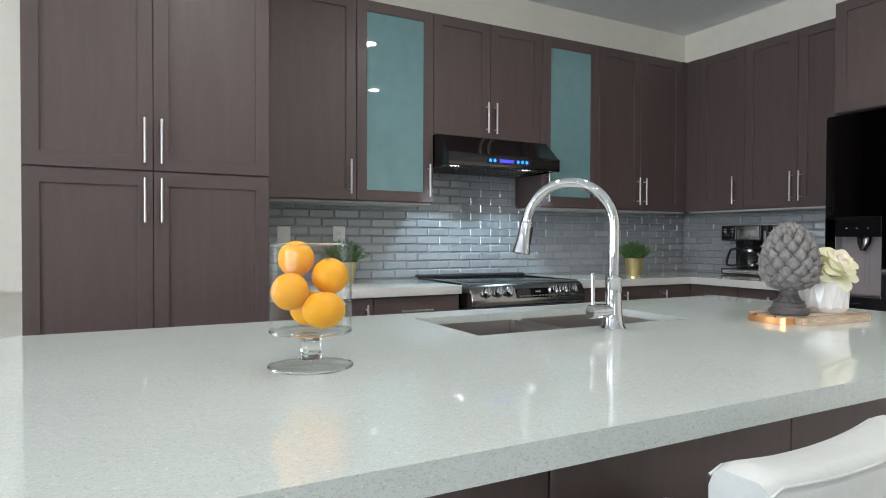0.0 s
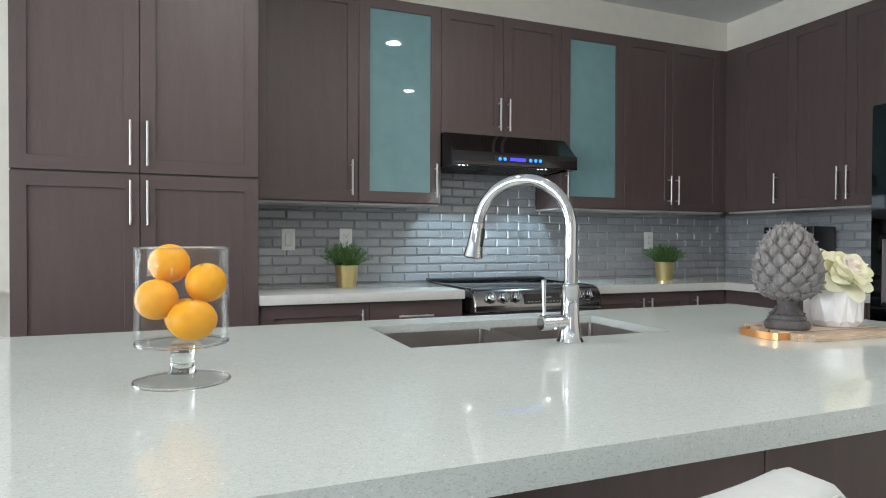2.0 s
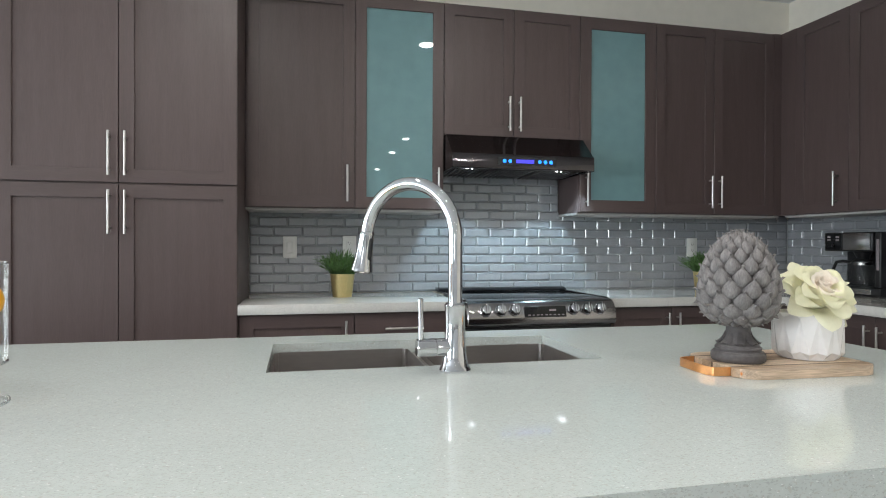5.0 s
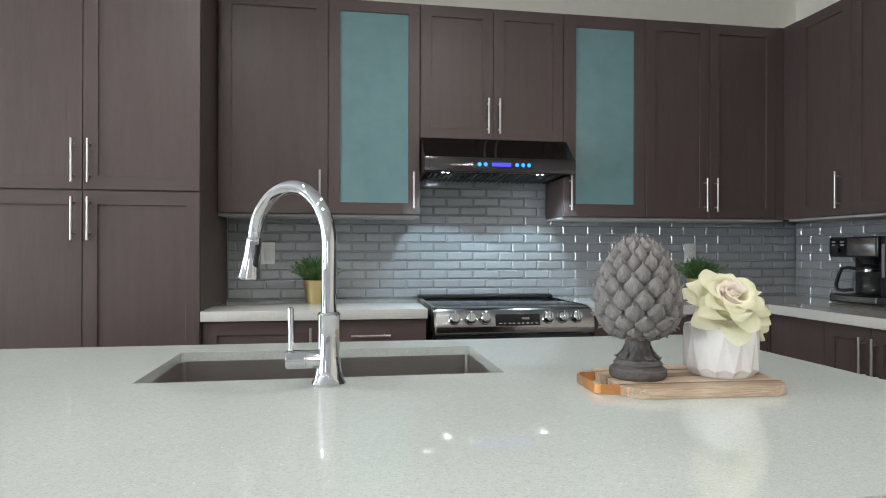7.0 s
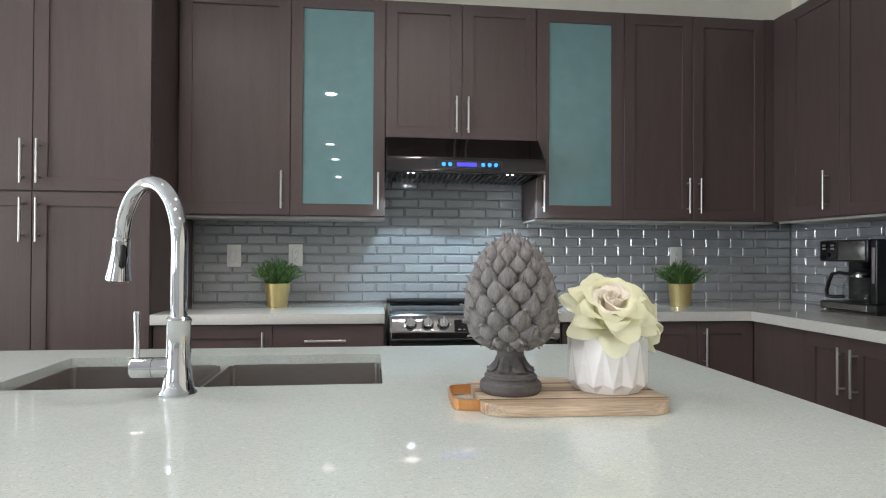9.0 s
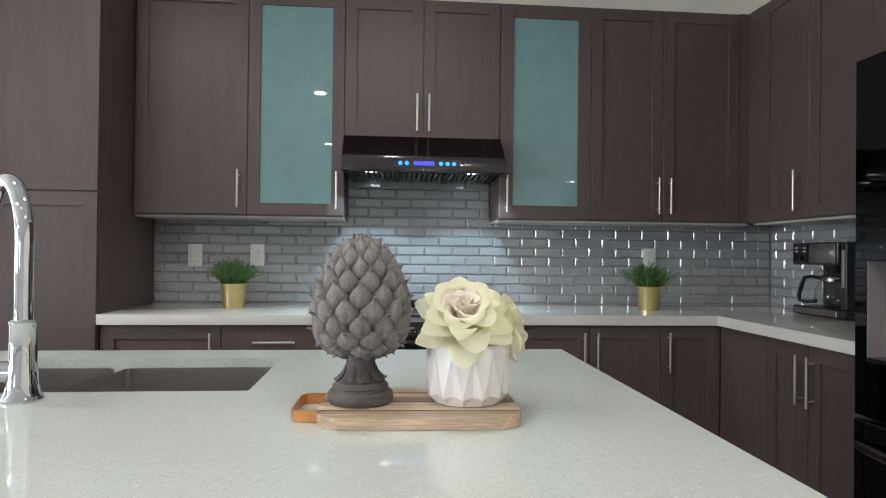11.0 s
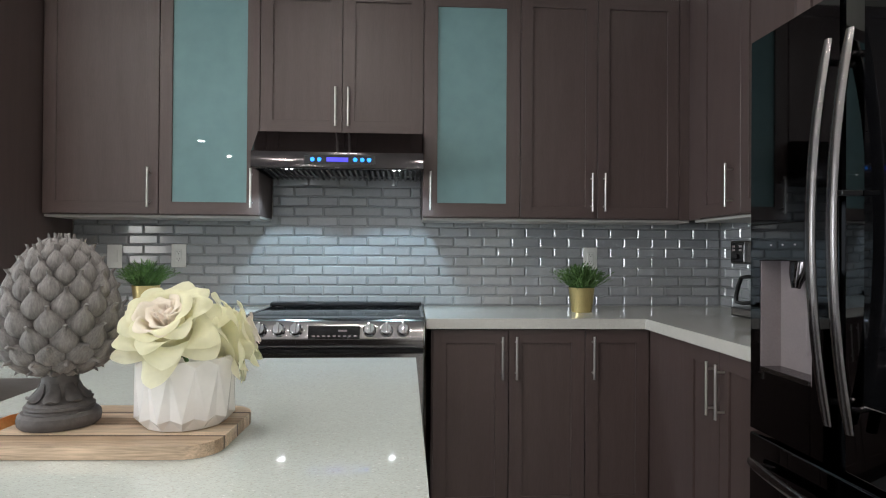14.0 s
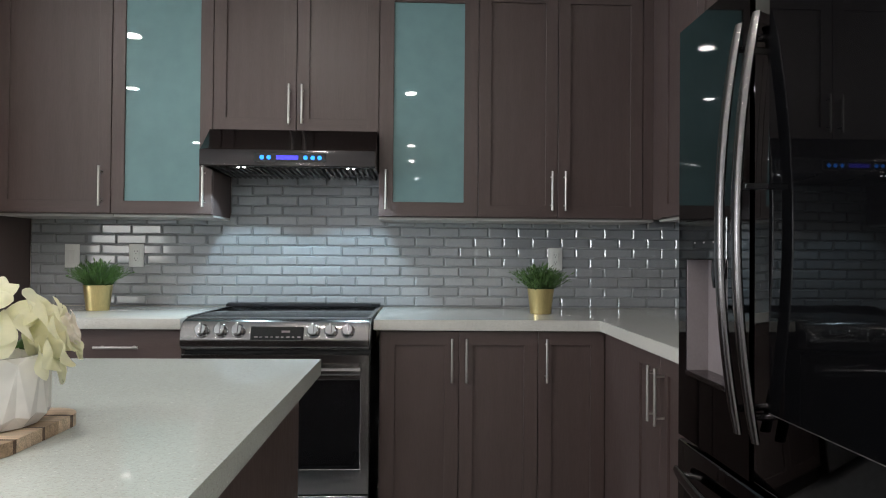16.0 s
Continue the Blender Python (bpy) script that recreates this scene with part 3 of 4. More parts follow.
part("divider", box(bmesh.new(), DIV - 0.0125, SY0 + 0.002, 0.70, DIV + 0.0125, SY1 - 0.002, TOP - 0.034, 0.005, 2), M_SINK, sink)
for cx in (4.88, 5.25):
    part("drain", lathe(bmesh.new(), [(0.0, 0.004), (0.03, 0.004), (0.042, 0.006), (0.045, 0.0)], 24, (cx, 3.76, 0.6715)), M_CHROME, sink)

# faucet
fc = thing("kitchen_faucet", pose(5.076, 3.506, TOP) @ Matrix.Scale(1.035, 4), "tall polished chrome gooseneck faucet with pull-down spray head", "faucet")
part("base", lathe(bmesh.new(), [(0, 0), (0.031, 0), (0.032, 0.004), (0.030, 0.008), (0.0275, 0.012), (0.024, 0.03), (0.0215, 0.055), (0.0205, 0.09), (0.0205, 0.128), (0.0215, 0.131), (0.0215, 0.134), (0.0175, 0.138), (0.0, 0.138)], 36), M_CHROME, fc)
ux, uy = -0.70, 0.714
R = 0.114
FZ = 0.268
pts = [(0, 0, 0.134), (0, 0, 0.2), (0, 0, 0.24), (0, 0, FZ)]
for k in range(1, 21):
    a = math.pi - (math.pi * 0.97) * k / 20
    h = R + R * math.cos(a)
    pts.append((ux * h, uy * h, FZ + R * math.sin(a)))
part("gooseneck", tube(bmesh.new(), pts, 0.0143, 20), M_CHROME, fc)
e0 = Vector(pts[-1])
dr = Vector((ux * 0.17, uy * 0.17, -0.97)).normalized()
hd = part("spray_head", tube(bmesh.new(), [e0 - dr * 0.004, e0, e0 + dr * 0.004, e0 + dr * 0.03, e0 + dr * 0.06, e0 + dr * 0.083, e0 + dr * 0.087], [0.0143, 0.0165, 0.0165, 0.0175, 0.0205, 0.0245, 0.0215], 28), M_CHROME, fc)
c0 = e0 + dr * 0.036 + Vector((0.55, -0.83, 0)) * 0.0165
part("spray_button", tube(bmesh.new(), [c0 - dr * 0.024, c0 - dr * 0.02, c0 + dr * 0.02, c0 + dr * 0.026], [0.003, 0.0055, 0.0065, 0.003], 12), M_BLACK, hd, "black spray button")
part("lever_hub", tube(bmesh.new(), [(-0.012, 0, 0.049), (-0.04, 0, 0.049), (-0.0405, 0, 0.049), (-0.042, 0, 0.049), (-0.0425, 0, 0.049), (-0.077, 0, 0.049), (-0.079, 0, 0.049)], [0.0175, 0.0175, 0.0165, 0.0165, 0.0178, 0.0178, 0.016], 28), M_CHROME, fc)
part("lever", tube(bmesh.new(), [(-0.070, 0, 0.06), (-0.070, 0, 0.10), (-0.071, 0, 0.146), (-0.071, 0, 0.148)], [0.0052, 0.005, 0.0056, 0.004], 14), M_CHROME, fc)

# ---------------------------------------------------------------- range hood
hood = thing("range_hood", pose(5.871, 0, 0), "black stainless range hood with blue lit controls", "range hood")
W2 = 0.379
bm = bmesh.new()
prof = [(5.40, 1.754), (5.33, 1.752), (5.213, 1.645), (5.203, 1.641), (5.200, 1.635), (5.200, 1.572), (5.203, 1.568), (5.225, 1.568), (5.225, 1.600), (5.645, 1.600), (5.645, 1.754)]
extrude_profile(bm, prof, -W2, W2)
part("canopy", bm, M_DARK_STEEL, hood)
for sgn in (-1, 1):
    part("side_skirt", box(bmesh.new(), min(sgn * W2, sgn * (W2 - 0.012)), 5.2255, 1.568, max(sgn * W2, sgn * (W2 - 0.012)), 5.645, 1.5995), M_DARK_STEEL, hood)
for k in range(28):
    x = -0.350 + k * 0.700 / 27
    bm = bmesh.new()
    tube(bm, [(x, 5.318, 1.580), (x, 5.62, 1.568)], 0.0052, 6, 1.4)
    part("baffle", bm, M_RANGE if k % 9 else M_BLACK, hood)
part("baffle_tray", box(bmesh.new(), -0.366, 5.226, 1.590, 0.366, 5.64, 1.5985), M_BLACK, hood)
part("control_strip", box(bmesh.new(), -0.145, 5.1985, 1.588, 0.165, 5.2005, 1.626), M_BLACK, hood)
for x in (-0.111, -0.081, 0.077, 0.108, 0.138):
    part("control_button", lathe(bmesh.new(), [(0, 0.0018), (0.0085, 0.0012), (0.0095, 0)], 20), M_LED, hood, "blue lit button", m=pose(x, 5.1984, 1.607, 90))
part("display", box(bmesh.new(), -0.049, 5.1972, 1.598, 0.046, 5.1984, 1.616), M_LCD, hood, "blue lit display")
for hx, hy in HOOD_LEDS:
    part("lamp_lens", lathe(bmesh.new(), [(0, -0.001), (0.019, -0.001), (0.024, 0.003), (0.024, 0.010)], 24, (hx - 5.871, hy, 1.5845)), M_HOOD_GLOW, hood, "round lit lamp lens")

# ---------------------------------------------------------------- range
rg = thing("kitchen_range", pose(5.880, 4.98, 0), "stainless steel slide-in range with front knobs", "stove")
RW = 0.374
bm = bmesh.new()
extrude_profile(bm, [(0.10, 0.928), (0.055, 0.928), (0.025, 0.922), (0.008, 0.908), (-0.006, 0.880), (-0.014, 0.850), (-0.015, 0.822), (-0.008, 0.811), (0.01, 0.808), (0.10, 0.808)], -RW, RW)
bmesh.ops.bevel(bm, geom=[e for e in bm.edges if abs(e.verts[0].co.x - e.verts[1].co.x) < 1e-5 and min(e.verts[0].co.y, e.verts[1].co.y) < 0.05], offset=0.007, segments=3, affect="EDGES")
part("control_panel", bm, M_RANGE, rg)
part("oven_body", box(bmesh.new(), -0.372, 0.04, 0.06, 0.372, 0.66, 0.80), M_BLACK, rg)
part("cooktop", box(bmesh.new(), -RW, 0.1005, 0.80, RW, 0.632, 0.929, 0.002), M_BLACK_GLASS, rg, "black glass cooktop")
for a in ((-RW, 0.06, -RW + 0.014, 0.632), (RW - 0.014, 0.06, RW, 0.632)):
    part("side_trim", box(bmesh.new(), a[0], a[1], 0.9285, a[2], a[3], 0.9325, 0.0015, 1), M_STEEL, rg)
bm = bmesh.new()
extrude_profile(bm, [(0.56, 0.9295), (0.575, 0.941), (0.60, 0.947), (0.665, 0.947), (0.665, 0.9295)], -RW, RW)
part("rear_vent", bm, M_DARK_STEEL, rg)
for k in range(3):
    part("vent_slot", box(bmesh.new(), -0.30 + k * 0.21, 0.615, 0.9465, -0.12 + k * 0.21, 0.645, 0.9478), M_BLACK, rg)
for cx, cy, rr in ((-0.19, 0.22, 0.10), (0.19, 0.22, 0.115), (-0.19, 0.45, 0.08), (0.19, 0.45, 0.085), (0.0, 0.34, 0.06)):
    part("burner_ring", lathe(bmesh.new(), [(rr - 0.003, 0.0002), (rr, 0.0004), (rr + 0.001, 0.0)], 40, (cx, cy, 0.9292)), M_DARK_STEEL, rg)
for kx in (-0.286, -0.213, -0.145, 0.150, 0.219, 0.286):
    kb = part("knob", lathe(bmesh.new(), [(0, 0.034), (0.019, 0.034), (0.022, 0.031), (0.0235, 0.006), (0.027, 0.003), (0.028, -0.004)], 32), M_CHROME, rg, "polished metal knob", m=pose(kx, -0.004, 0.881, 68))
    part("grip", box(bmesh.new(), -0.0055, -0.021, 0.033, 0.0055, 0.024, 0.043, 0.002, 2), M_CHROME, kb)
PSL = Matrix.Translation((0.007, -0.0105, 0.874)) @ pose(0, 0, 0, -14)
dsp = part("display", box(bmesh.new(), -0.103, -0.0035, -0.026, 0.103, 0.004, 0.026, 0.001, 1), M_BLACK_GLASS, rg, "black glass control display", m=PSL)
for k in range(9):
    part("control_mark", box(bmesh.new(), -0.088 + k * 0.021, -0.0042, -0.018, -0.088 + k * 0.021 + (0.010 if k % 2 else 0.013), -0.0036, -0.013), M_GREY_PLASTIC, dsp, m=Matrix.Identity(4))
part("control_mark", box(bmesh.new(), 0.018, -0.0042, 0.002, 0.052, -0.0036, 0.010), M_GREY_PLASTIC, dsp)
od = ring(bmesh.new(), -0.371, 0.371, 0.232, 0.787, 0.035, 0.1, 0.0, 0.04, 0.002)
door = part("oven_door", od, M_RANGE, rg)
part("oven_window", box(bmesh.new(), -0.3355, 0.003, 0.3325, 0.3355, 0.03, 0.6865), M_BLACK_GLASS, door, "black glass oven window")
bm = tube(bmesh.new(), [(-0.34, -0.045, 0.729), (-0.2, -0.050, 0.729), (0, -0.051, 0.729), (0.2, -0.050, 0.729), (0.34, -0.045, 0.729)], 0.0165, 14, 0.55)
for q in (-0.315, 0.315):
    box(bm, q - 0.012, -0.042, 0.718, q + 0.012, 0.002, 0.740, 0.002, 1)
part("door_handle", bm, M_RANGE, door)
part("storage_drawer", box(bmesh.new(), -0.371, 0.0, 0.085, 0.371, 0.04, 0.226, 0.002, 1), M_RANGE, rg)
for q in (-0.3, 0.3):
    part("foot", lathe(bmesh.new(), [(0, 0), (0.02, 0), (0.02, 0.06), (0, 0.06)], 12, (q, 0.3, 0)), M_BLACK, rg)

# ---------------------------------------------------------------- refrigerator
FW, SEAM = 0.83, 0.380
fr = thing("refrigerator", pose(7.150, 4.160, 0, 0, 0, -90), "black stainless french-door refrigerator with water dispenser", "refrigerator")
part("case", box(bmesh.new(), 0.006, 0.075, 0.02, FW - 0.006, 0.70, 1.785, 0.003, 1), M_BLACK, fr)
for hx in (0.05, FW - 0.11):
    part("hinge_cover", box(bmesh.new(), hx, 0.06, 1.786, hx + 0.06, 0.16, 1.806, 0.004, 2), M_BLACK, fr)
DX0, DX1, DZ0, DZ1 = 0.056, 0.275, 0.879, 1.282
bm = bmesh.new()
Z0, Z1 = 0.713, 1.797
for a in ((0.002, 0, Z0, DX0, 0.07, Z1), (DX1, 0, Z0, SEAM - 0.002, 0.07, Z1), (DX0, 0, Z0, DX1, 0.07, DZ0), (DX0, 0, DZ1, DX1, 0.07, Z1)):
    box(bm, *a)
bmesh.ops.remove_doubles(bm, verts=bm.verts, dist=0.0001)
seen = {}
for f in list(bm.faces):
    key = tuple(round(v, 4) for v in f.calc_center_median())
    seen.setdefault(key, []).append(f)
inner = [f for fs in seen.values() if len(fs) > 1 for f in fs]
bmesh.ops.delete(bm, geom=inner, context="FACES")
bm.normal_update()
outer = [e for e in bm.edges if len(e.link_faces) == 2 and e.calc_face_angle(0) > 1.2 and min(v.co.y for v in e.verts) < 0.001 and (abs(e.verts[0].co.x - e.verts[1].co.x) < 1e-5) and (e.verts[0].co.x < 0.01 or e.verts[0].co.x > SEAM - 0.01)]
bmesh.ops.bevel(bm, geom=outer, offset=0.010, segments=4, affect="EDGES")
ld = part("left_door", bm, M_FRIDGE, fr)
part("dispenser_back", box(bmesh.new(), DX0 + 0.001, 0.058, DZ0 + 0.001, DX1 - 0.001, 0.066, 1.181), M_GREY_PLASTIC, ld, "mauve grey recess back")
for a, b_ in ((DX0 + 0.001, DX0 + 0.005), (DX1 - 0.005, DX1 - 0.001)):
    part("dispenser_side", box(bmesh.new(), a, 0.002, DZ0 + 0.001, b_, 0.0575, 1.181), M_GREY_PLASTIC, ld)
part("drip_tray", box(bmesh.new(), DX0 + 0.0055, -0.004, DZ0 + 0.001, DX1 - 0.0055, 0.0575, DZ0 + 0.014, 0.002, 1), M_FRIDGE_HANDLE, ld)
part("dispenser_panel", box(bmesh.new(), DX0 + 0.001, -0.003, 1.182, DX1 - 0.001, 0.03, DZ1 - 0.001, 0.002, 1), M_BLACK_GLASS, ld)
for k in range(3):
    part("indicator", box(bmesh.new(), 0.11 + k * 0.05, -0.0035, 1.222, 0.118 + k * 0.05, -0.003, 1.226), M_GREY_PLASTIC, ld)
bm = tube(bmesh.new(), [(0.18, 0.035, 1.181), (0.18, 0.03, 1.150), (0.18, 0.024, 1.128), (0.18, 0.022, 1.112)], [0.034, 0.031, 0.02, 0.014], 16, 0.6)
part("spout", bm, M_DARK_STEEL, ld)
part("paddle", box(bmesh.new(), 0.170, 0.054, 0.94, 0.192, 0.0615, 1.10, 0.003, 2), M_GREY_PLASTIC, ld)
rd = part("right_door", box(bmesh.new(), SEAM + 0.002, 0, Z0, FW - 0.002, 0.07, Z1, 0.008, 3), M_FRIDGE, fr)
part("door_edge_trim", box(bmesh.new(), 0.448, -0.0035, 0.876, FW - 0.02, -0.0001, 1.782, 0.001, 1), M_NICKEL, rd, "thin bright metal edge")
part("glass_panel", box(bmesh.new(), 0.4505, -0.006, 0.8785, FW - 0.0225, -0.003, 1.7795, 0.001, 1), M_DOOR_GLASS, rd, "black mirrored glass panel")
part("freezer_drawer", box(bmesh.new(), 0.002, 0, 0.06, FW - 0.002, 0.07, 0.701, 0.010, 3), M_FRIDGE, fr)


def bar_handle(name, parent, ends, bow, n=16, r=0.0155, flat=0.55, up=(1, 0, 0)):
    a, b = Vector(ends[0]), Vector(ends[1])
    bm = bmesh.new()
    pts = []
    for k in range(n + 1):
        s = k / n
        pts.append(a.lerp(b, s) + Vector((0, -1, 0)) * (0.018 + bow * (1 - (2 * s - 1) ** 2)))
    rs = [r * (0.8 if k in (0, n) else 1) for k in range(n + 1)]
    tube(bm, pts, rs, 14, flat, up)
    for s in (0.06, 0.94):
        p = a.lerp(b, s)
        q = p + Vector((0, -1, 0)) * (0.018 + bow * (1 - (2 * s - 1) ** 2))
        tube(bm, [p + Vector((0, 0.002, 0)), q], 0.008, 10)
    return part(name, bm, M_FRIDGE_HANDLE, parent, "long bowed satin metal handle")


bar_handle("door_handle", ld, ((SEAM - 0.024, 0, 0.812), (SEAM - 0.024, 0, 1.688)), 0.042)
hB = bar_handle("door_handle", rd, ((SEAM + 0.046, 0, 0.812), (SEAM + 0.046, 0, 1.688)), 0.042)
part("latch_bar", box(bmesh.new(), SEAM + 0.046, -0.05, 1.325, SEAM + 0.064, -0.002, 1.337, 0.002, 1), M_BLACK, rd)
bar_handle("drawer_handle", fr, ((0.04, 0, 0.625), (FW - 0.04, 0, 0.625)), 0.035, up=(0, 0, 1))

# ---------------------------------------------------------------- glass bowl with oranges
BX, BY = 4.219, 3.399
bowl = thing("footed_glass_bowl", pose(BX, BY, TOP), "clear footed glass cylinder bowl holding oranges", "bowl")
part("cylinder", lathe(bmesh.new(), [(0, 0.0645), (0.060, 0.0645), (0.0735, 0.067), (0.0762, 0.073), (0.0762, 0.227), (0.0757, 0.2295), (0.0744, 0.2295), (0.0737, 0.227), (0.0737, 0.077), (0.071, 0.0715), (0, 0.0715)], 64), M_THIN, bowl, "clear glass cylinder")
for rim_name, rim_r, rim_z, rim_t, rim_label in (("rim", 0.0751, 0.2302, 0.0016, "bright rounded glass rim"), ("base_edge", 0.0738, 0.0685, 0.0028, "thick glass base edge"), ("foot_edge", 0.0770, 0.0030, 0.0024, "rounded glass foot edge")):
    rim_pts = [(rim_r * math.cos(2 * math.pi * k / 64), rim_r * math.sin(2 * math.pi * k / 64), rim_z) for k in range(65)]
    part(rim_name, tube(bmesh.new(), rim_pts, rim_t, 8), M_GLASS, bowl, rim_label).visible_shadow = False
part("stem", lathe(bmesh.new(), [(0, 0.0160), (0.023, 0.0160), (0.0195, 0.021), (0.0190, 0.050), (0.0215, 0.0630), (0, 0.0640)], 40), M_GLASS, bowl, "solid clear glass stem").visible_shadow = False
part("foot", lathe(bmesh.new(), [(0, 0.0008), (0.074, 0.0008), (0.0775, 0.0015), (0.0785, 0.0032), (0.0765, 0.0050), (0.050, 0.0095), (0.026, 0.0152), (0, 0.0158)], 64), M_THIN, bowl, "flared clear glass foot")
for ox, oy, oz, sx, sz in ((-0.021, 0.026, 1.1255, 0.034, 0.0340), (0.038, 0.003, 1.0920, 0.0345, 0.0345), (-0.040, -0.003, 1.0660, 0.0345, 0.0345), (0.016, -0.030, 1.0320, 0.040, 0.0345), (0.004, 0.034, 1.0295, 0.034, 0.034)):
    og = thing("orange", pose(BX + ox, BY + oy, oz, random.uniform(-40, 40), random.uniform(-40, 40), random.uniform(0, 360)) if sx < 0.036 else pose(BX + ox, BY + oy, oz, 0, 0, 0),
               "ripe orange lying in the glass bowl", "orange", "oranges in the bowl")
    bm = bmesh.new()
    bmesh.ops.create_uvsphere(bm, u_segments=32, v_segments=20, radius=1)
    for v in bm.verts:
        k = 1 + 0.012 * noise.noise(v.co * 2.0 + Vector((ox * 99, oy * 99, 0)))
        if v.co.z > 0.9:
            k -= (v.co.z - 0.9) * 0.35
        v.co = Vector((v.co.x * sx, v.co.y * min(sx, 0.0355), v.co.z * sz)) * k
    part("peel", bm, M_ORANGE, og, smooth=80)
    part("stem_scar", lathe(bmesh.new(), [(0, 0.0015), (0.002, 0.001), (0.0035, -0.001)], 10, (0, 0, sz * 0.965)), M_STEM, og)

# ---------------------------------------------------------------- cutting board
cb = thing("cutting_board", pose(5.768, 3.396, TOP, 0, 0, -2.0), "striped acacia cutting board with a copper handle", "cutting board")


def rounded(x0, y0, x1, y1, r, n=8):
    out = []
    for cx, cy, a0 in ((x1 - r, y1 - r, 0), (x0 + r, y1 - r, 90), (x0 + r, y0 + r, 180), (x1 - r, y0 + r, 270)):
        for k in range(n + 1):
            a = radians(a0 + 90 * k / n)
            out.append((cx + r * math.cos(a), cy + r * math.sin(a)))
    return out


BL, BW, BT = 0.161, 0.108, 0.0185
strips = [(-0.108, -0.083, 0), (-0.083, -0.064, 1), (-0.064, -0.058, 2), (-0.058, -0.030, 3), (-0.030, -0.006, 0), (-0.006, 0.0, 2), (0.0, 0.03, 1), (0.03, 0.058, 3), (0.058, 0.066, 2), (0.066, 0.108, 0)]
for y0, y1, mi in strips:
    bm = bmesh.new()
    out = rounded(-BL, -BW, BL, BW, 0.048)
    lo = [bm.verts.new((x, y, 0.0005)) for x, y in out]
    hi = [bm.verts.new((x, y, BT)) for x, y in out]
    bm.faces.new(lo[::-1])
    bm.faces.new(hi)
    for i in range(len(out)):
        bm.faces.new((lo[i], lo[(i + 1) % len(out)], hi[(i + 1) % len(out)], hi[i]))
    for co, no in (((0, y0, 0), (0, -1, 0)), ((0, y1, 0), (0, 1, 0))):
        res = bmesh.ops.bisect_plane(bm, geom=bm.verts[:] + bm.edges[:] + bm.faces[:], plane_co=co, plane_no=no, clear_outer=True)
        cut = [e for e in res["geom_cut"] if isinstance(e, bmesh.types.BMEdge)]
        if cut:
            bmesh.ops.contextual_create(bm, geom=cut)
    part("strip", bm, M_BOARD[mi], cb)
bm = bmesh.new()
loop = [(-0.158, -0.062), (-0.172, -0.062), (-0.195, -0.058), (-0.202, -0.046), (-0.202, 0.046), (-0.195, 0.058), (-0.172, 0.062), (-0.158, 0.062)]
n_ = len(loop)
rows_ = []
for i, (x, y) in enumerate(loop):
    p0, p1 = Vector(loop[max(i - 1, 0)]), Vector(loop[min(i + 1, n_ - 1)])
    d = (p1 - p0).normalized()
    nn = Vector((-d.y, d.x)) * 0.0015
    rows_.append([bm.verts.new((x + nn.x, y + nn.y, 0.001)), bm.verts.new((x + nn.x, y + nn.y, BT)), bm.verts.new((x - nn.x, y - nn.y, BT)), bm.verts.new((x - nn.x, y - nn.y, 0.001))])
for a, b_ in zip(rows_, rows_[1:]):
    for k in range(4):
        bm.faces.new((a[k], a[(k + 1) % 4], b_[(k + 1) % 4], b_[k]))
part("copper_handle", bm, M_COPPER, cb, "flat copper loop handle")
for y in (-0.075, -0.088):
    part("rivet", lathe(bmesh.new(), [(0, 0.0008), (0.003, 0.0004), (0.0035, 0)], 12), M_COPPER, cb, m=pose(-0.155, y, 0.010, 0, -90, 0))

# ---------------------------------------------------------------- artichoke finial
AX, AY, AZ = 5.670, 3.398, TOP + BT + 0.001
art = thing("artichoke_ornament", pose(AX, AY, AZ) @ Matrix.Scale(1.035, 4), "grey resin artichoke finial on a turned pedestal", "ornament")
part("pedestal", lathe(bmesh.new(), [(0, 0), (0.049, 0), (0.0515, 0.003), (0.0527, 0.009), (0.0515, 0.016), (0.0475, 0.0200), (0.0435, 0.0205), (0.0430, 0.0235), (0.0445, 0.0255), (0.0440, 0.0285), (0.0410, 0.0300), (0.0400, 0.0335), (0.0345, 0.0370), (0.0285, 0.044), (0.0250, 0.053), (0.0232, 0.062), (0.0232, 0.070), (0.0250, 0.075), (0.0280, 0.0775), (0.0290, 0.0800), (0.02, 0.082)], 40), M_STONE_BASE, art)
part("neck_collar", lathe(bmesh.new(), [(0.0240, 0.0745), (0.0290, 0.0765), (0.0300, 0.0785), (0.0285, 0.081), (0.02, 0.083)], 36), M_STONE_BASE, art)
for k in range(8):
    bm = bmesh.new()
    tube(bm, [(0, 0.0232, 0.060), (0, 0.0262, 0.050), (0, 0.0318, 0.0420), (0, 0.0375, 0.0375), (0, 0.0410, 0.0372), (0, 0.0428, 0.0395)], [0.005, 0.0085, 0.0115, 0.0105, 0.0065, 0.002], 12, 0.25, (1, 0, 0))
    part("acanthus_leaf", bm, M_STONE_BASE, art, smooth=60, m=pose(0, 0, 0, 0, 0, 45 * k + 12))


def egg(s):
    """radius and height at s, 0 (foot) to 1 (tip)."""
    a = math.pi * s
    return 0.0765 * math.sin(a) ** 0.74 * (1 - 0.66 * (s - 0.35)), 0.081 + 0.0845 * (1 - math.cos(a))


part("core", lathe(bmesh.new(), [(egg(s)[0] * 0.78 if 0 < s < 1 else 0, egg(s)[1]) for s in [i / 20 for i in range(21)]], 32), M_STONE, art)


